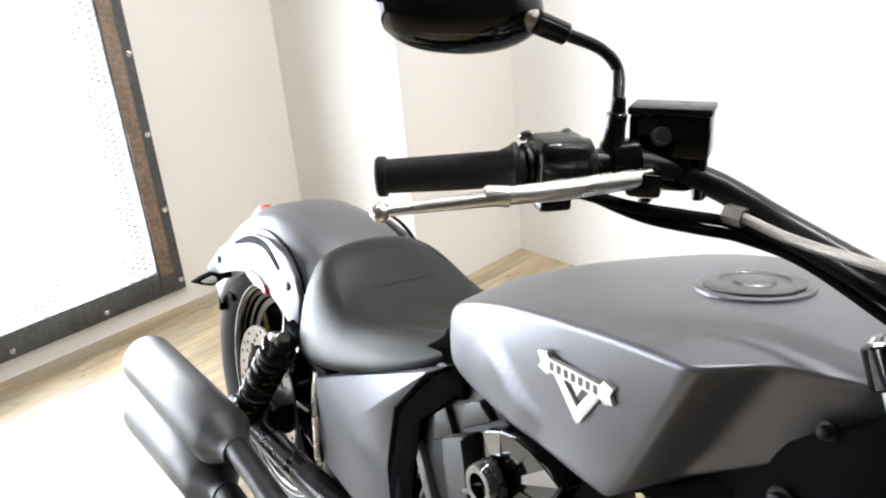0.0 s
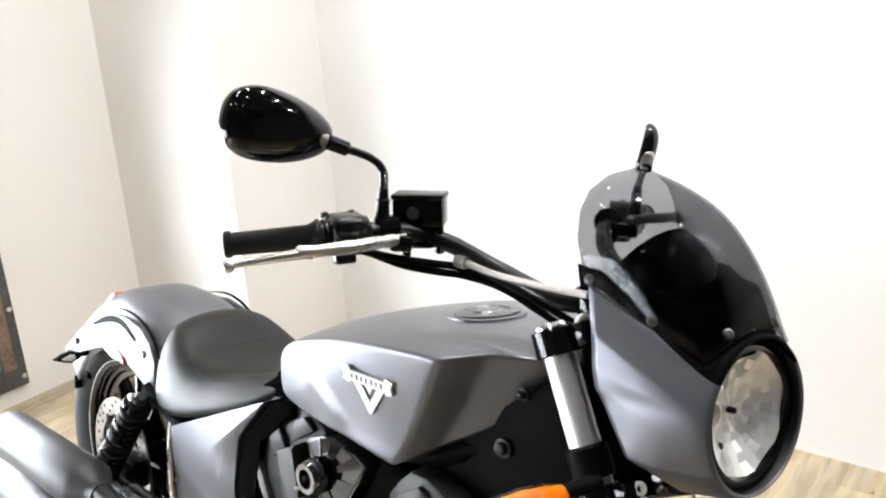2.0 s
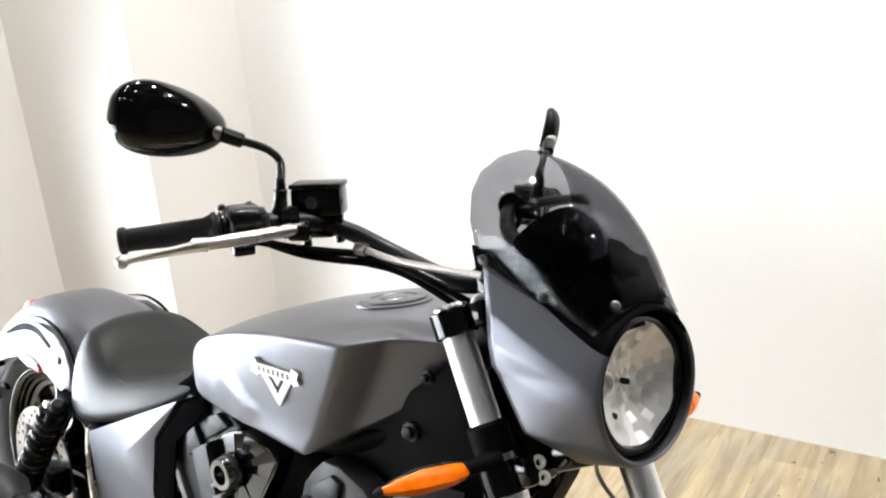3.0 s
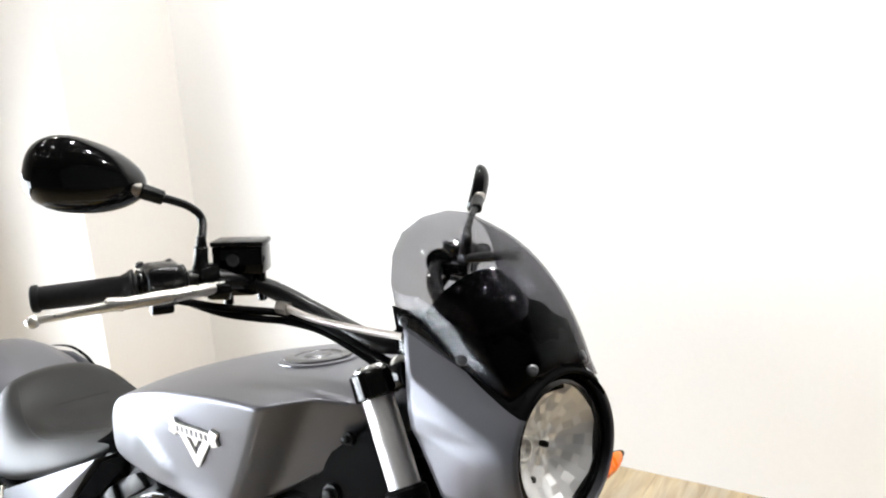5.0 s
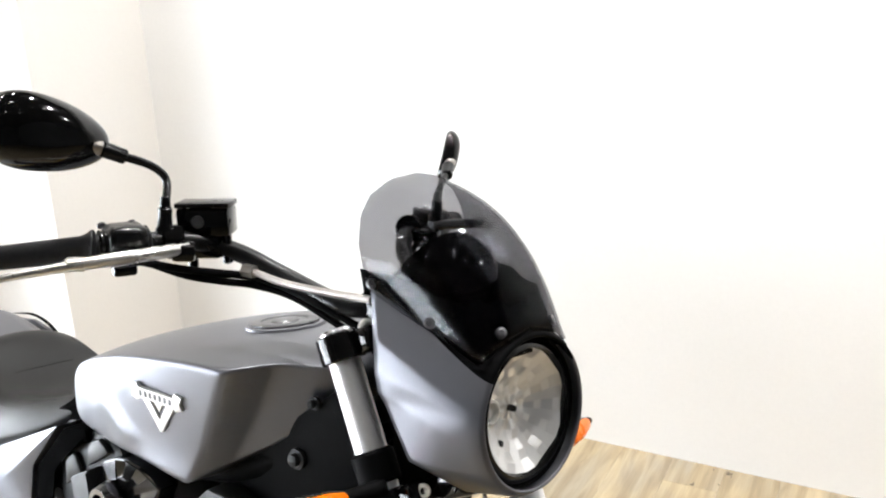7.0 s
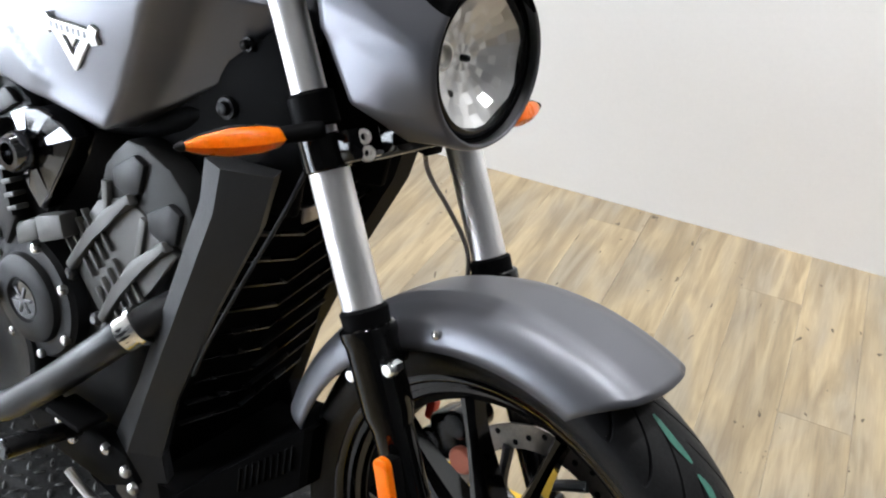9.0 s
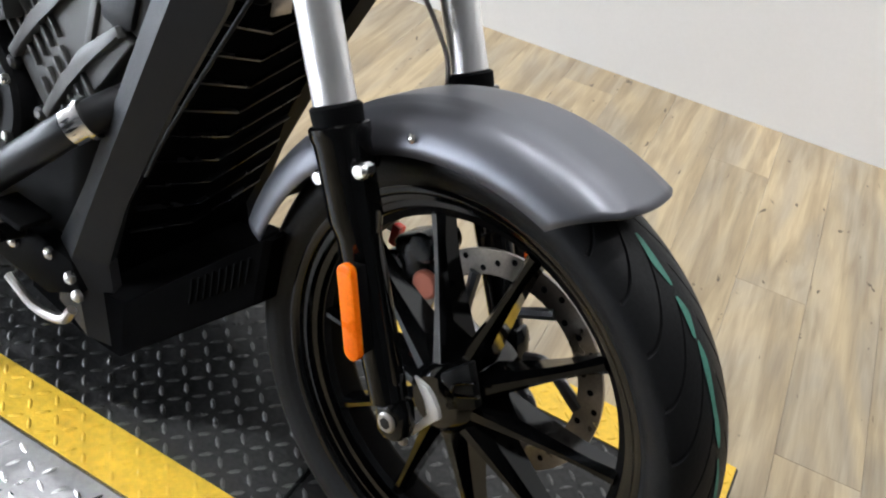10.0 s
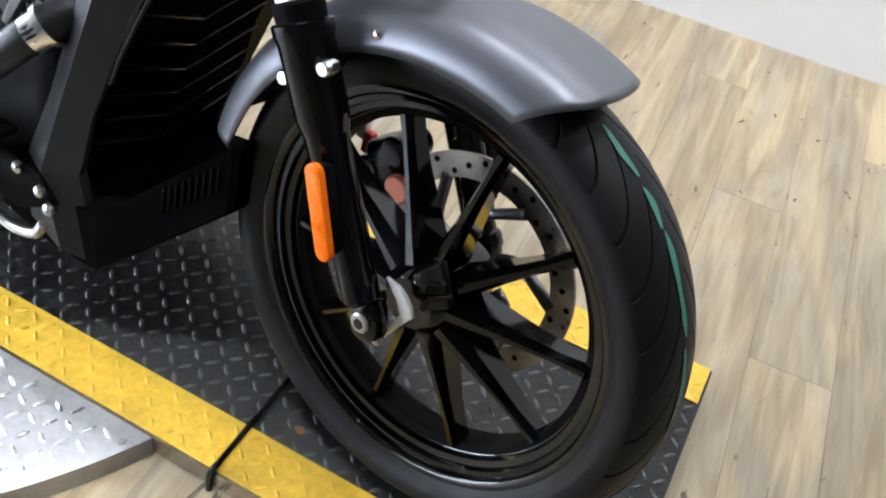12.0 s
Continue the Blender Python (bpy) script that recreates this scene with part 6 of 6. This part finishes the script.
# ---- foot controls ----
bm = B()
prism(bm, [(-0.80, 0.215), (-0.62, 0.255), (-0.555, 0.245), (-0.53, 0.205), (-0.60, 0.165), (-0.75, 0.17)], 0.03, side_frame(-0.150, -1), 0.004)
control = part("foot_control_plate", bm, M_MATTE, bike, "black forward foot control bracket")
for x, z in ((-0.594, 0.239), (-0.551, 0.222), (-0.672, 0.216), (-0.70, 0.236), (-0.535, 0.200)):
    bm = B()
    lathe(bm, [(0, 0.009), (0.006, 0.009), (0.009, 0.006), (0.010, 0.002)], axis_matrix((x, -0.180, z), (0, -1, 0)), 14)
    part("bolt", bm, M_ALU, control)
bm = B()
rod(bm, (-0.655, -0.180, 0.245), (-0.665, -0.300, 0.262), 0.013, 0.015, seg=18, bevel=0.003)
part("foot_peg", bm, M_SATIN, bike, "black foot peg")
bm = B()
pipe(bm, [(-0.665, -0.195, 0.165), (-0.60, -0.200, 0.150), (-0.545, -0.200, 0.162), (-0.53, -0.195, 0.185)], 0.0075, 10)
pedal = part("brake_pedal", bm, M_STEEL, bike, "polished brake pedal lever")
bm = B()
box(bm, (-0.615, -0.215, 0.308), (0.075, 0.05, 0.010), 0.004, None)
part("pedal_pad", bm, M_MATTE, pedal)
bm = B()       # side stand on the far side
pipe(bm, [(-0.80, 0.12, 0.17), (-0.72, 0.19, 0.09), (-0.66, 0.235, 0.035)], 0.012, 10)
box(bm, (-0.65, 0.24, 0.030), (0.07, 0.04, 0.010), 0.003)
part("side_stand", bm, M_SATIN, bike, "black side stand, folded out")
bm = B()       # cable in front of the radiator
pipe(bm, [(-0.318, -0.122, 0.765), (-0.334, -0.145, 0.695), (-0.389, -0.150, 0.577), (-0.436, -0.150, 0.477), (-0.458, -0.150, 0.420)], 0.0028, 10)
part("clutch_cable", bm, M_DARK, bike, "grey cable beside the radiator")


# ---- lift platform ----
platform = thing("lift_platform", DECK, "black diamond tread-plate platform with worn yellow edges", "platform")
A0, A1, B0, B1, STRIPE = -1.72, 0.372, -0.203, 0.390, 0.084
DZ = 0.0
bm = B()
box(bm, ((A0 + A1) / 2, (B0 + B1) / 2, DZ - 0.0225), (A1 - A0, B1 - B0, 0.041), 0.002)
part("deck", bm, M_DECK, platform, "worn black steel deck")
for b0, b1 in ((B0 + 0.001, B0 + STRIPE), (B1 - STRIPE, B1 - 0.001)):
    bm = B()
    box(bm, ((A0 + A1) / 2 - 0.0015, (b0 + b1) / 2, DZ - 0.0005), (A1 - A0 - 0.006, b1 - b0, 0.0020), 0)
    part("edge_stripe", bm, M_YELLOW, platform, "worn yellow safety stripe")


for side in (B0 - 0.001, B1 + 0.001):
    bm = B()
    box(bm, ((A0 + A1) / 2 - 0.0015, side, DZ - 0.022), (A1 - A0 - 0.006, 0.002, 0.0385), 0)
    part("edge_face", bm, material("worn_bright_steel", (0.60, 0.57, 0.52), 0.22, 1.0, vary=0.2, scale=14, fine=160, bump=0.1) if side < 0 else M_SILVER, platform, "bare galvanised flank")


def lug_verts(c, ang, long, wide, high):
    """A raised lens-shaped tread lug, 6 points round and 2 along the top."""
    ca, sa = math.cos(ang), math.sin(ang)
    flat = [(-long, 0, 0), (-0.45 * long, wide, 0), (0.45 * long, wide, 0), (long, 0, 0), (0.45 * long, -wide, 0), (-0.45 * long, -wide, 0), (-0.55 * long, 0, high), (0.55 * long, 0, high)]
    return [(c[0] + x * ca - y * sa, c[1] + x * sa + y * ca, c[2] + z) for x, y, z in flat]


LUG_FACES = [(0, 1, 6), (1, 2, 7, 6), (2, 3, 7), (3, 4, 7), (4, 5, 6, 7), (5, 0, 6)]


def lugs(name, parent, mat, inside, u0, u1, w0, w1, step, z, label, turn=0.0):
    verts, faces = [], []
    nu, nw = int((u1 - u0) / step), int((w1 - w0) / step)
    for i in range(nu):
        for j in range(nw):
            u, w = u0 + step * (i + 0.5), w0 + step * (j + 0.5)
            cu, cw = u * math.cos(turn) - w * math.sin(turn), u * math.sin(turn) + w * math.cos(turn)
            if not inside(cu, cw):
                continue
            base = len(verts)
            verts += lug_verts((cu, cw, z), turn + (radians(45) if (i + j) % 2 else radians(-45)), 0.0120, 0.0032, 0.0034)
            faces += [tuple(base + k for k in f) for f in LUG_FACES]
    me = bpy.data.meshes.new(name)
    me.from_pydata(verts, [], faces)
    for p in me.polygons:
        p.use_smooth = True
    me.materials.append(mat)
    ob = new(name, me)
    ob.parent = parent
    ob["label"] = label
    return tagged(ob, kind="stuff")


STEP = 0.0268
lugs("tread_relief", platform, M_TREAD, lambda a, b: B0 + STRIPE < b < B1 - STRIPE and a < A1 - 0.01, A0, A1 + 0.02, B0, B1, STEP, DZ - 0.002, "black raised tread lugs")
lugs("yellow_tread_relief", platform, M_YELLOW, lambda a, b: (b < B0 + STRIPE - 0.008 or b > B1 - STRIPE + 0.008) and B0 + 0.01 < b < B1 - 0.01 and a < A1 - 0.01, A0, A1 + 0.02, B0, B1, STEP, DZ + 0.0003, "yellow painted tread lugs")

# ---- round turntable beside it ----
DISC_C, DISC_R = (-1.10, -0.08), 0.872
DISC = Matrix.Translation((DISC_C[0], DISC_C[1], 0))
table = thing("turntable", DISC, "round galvanised tread-plate turntable set round the platform", "turntable")


def in_deck(x, y, grow=0.0):
    p = DECK.inverted() @ Vector((x + DISC_C[0], y + DISC_C[1], 0))
    return A0 - grow < p.x < A1 + grow and B0 - grow < p.y < B1 + grow


bm = B()
Z1 = -0.0035
outline = []
for k in range(181):       # near segment of the disc, cut along the platform's edge
    a = radians(180 + 12.3 + k)
    outline.append((DISC_R * math.cos(a), DISC_R * math.sin(a)))
nrm, dirv = Vector((-math.sin(radians(12.3)), math.cos(radians(12.3)))), Vector((math.cos(radians(12.3)), math.sin(radians(12.3))))
off = B0 - 0.003 - nrm.dot(Vector(DISC_C))
near = [p for p in outline if nrm.dot(Vector(p)) < off]
h = math.sqrt(DISC_R**2 - off**2)
for a, b in ((1, 0),):
    near = [tuple(nrm * off - dirv * h)] + near + [tuple(nrm * off + dirv * h)]
prism(bm, near, Z1 - FLOOR_Z, Matrix.Translation((0, 0, FLOOR_Z)), 0.0)
part("plate", bm, M_SILVER, table, "galvanised steel plate", sharp=20)
lugs("plate_relief", table, M_LUG, lambda x, y: math.hypot(x, y) < DISC_R - 0.02 and nrm.dot(Vector((x, y))) < off - 0.015 and not in_deck(x, y, 0.01), -0.9, 0.9, -0.9, 0.9, STEP, Z1 - 0.0001, "galvanised raised tread lugs", radians(12.3 + 20))
bm = B()
lathe(bm, [(0, 0.006), (0.002, 0.0055), (0.003, 0.002)], Matrix.Translation((-0.271 - DISC_C[0], -0.298 - DISC_C[1], Z1)), 14)
part("rivet", bm, M_STEEL, table)

# ---- thin black bar lying over the platform's edge ----
bar = thing("hold_down_bar", Matrix.Translation((-0.145, -0.243, 0.0)), "thin black hooked metal bar lying across the platform edge", "bar")
bm = B()
pipe(bm, [(-0.048, 0.225, 0.014), (-0.024, 0.110, 0.011), (-0.001, 0.009, 0.009)], 0.0042, 10, 4)
pipe(bm, [(-0.001, 0.009, 0.009), (-0.002, 0.001, 0.005), (-0.004, -0.005, -0.010), (-0.004, -0.006, -0.041)], 0.0046, 10, 6)
part("rod", bm, M_SATIN, bar)

# ---- small rusty fleck on the deck ----
bm = B()
rng = random.Random(4)
ring = [(0.011 * rng.uniform(0.6, 1.1) * math.cos(2 * math.pi * k / 14), 0.007 * rng.uniform(0.6, 1.1) * math.sin(2 * math.pi * k / 14)) for k in range(14)]
prism(bm, ring, 0.0015, None, 0.0004)
fleck = part("debris", bm, material("rusty_fleck", (0.22, 0.09, 0.03), 0.8, vary=0.3, scale=60, fine=300, bump=0.3))
fleck.matrix_world = Matrix.Translation((-0.112, -0.111, 0.0002))
tagged(fleck, "small rust-brown fleck of dirt on the black deck", "debris")

# ---- floor planks ----
PL, PW, GAP = 1.22, 0.152, 0.0005
plank_meshes = {}


def plank_mesh(length):
    """One mesh for each length of plank."""
    key = round(length, 3)
    if key not in plank_meshes:
        bm = B()
        box(bm, (0, 0, -0.004), (PW - GAP, length - GAP, 0.008), 0.0003, None, 1)
        plank_meshes[key] = mesh_from(bm, "plank", M_WOOD)
    return plank_meshes[key]


u = U0 + 0.01
row = 0
while u < U1:
    v = V0 - PL * ((row * 0.37) % 1.0)
    while v < WALL_V:
        v1 = min(v + PL, WALL_V)
        pl = new("plank", plank_mesh(v1 - v))
        pl.parent = floor
        pl.matrix_basis = ROOM @ Matrix.Translation((u + PW / 2, (v + v1) / 2, FLOOR_Z))
        v += PL
    u += PW
    row += 1
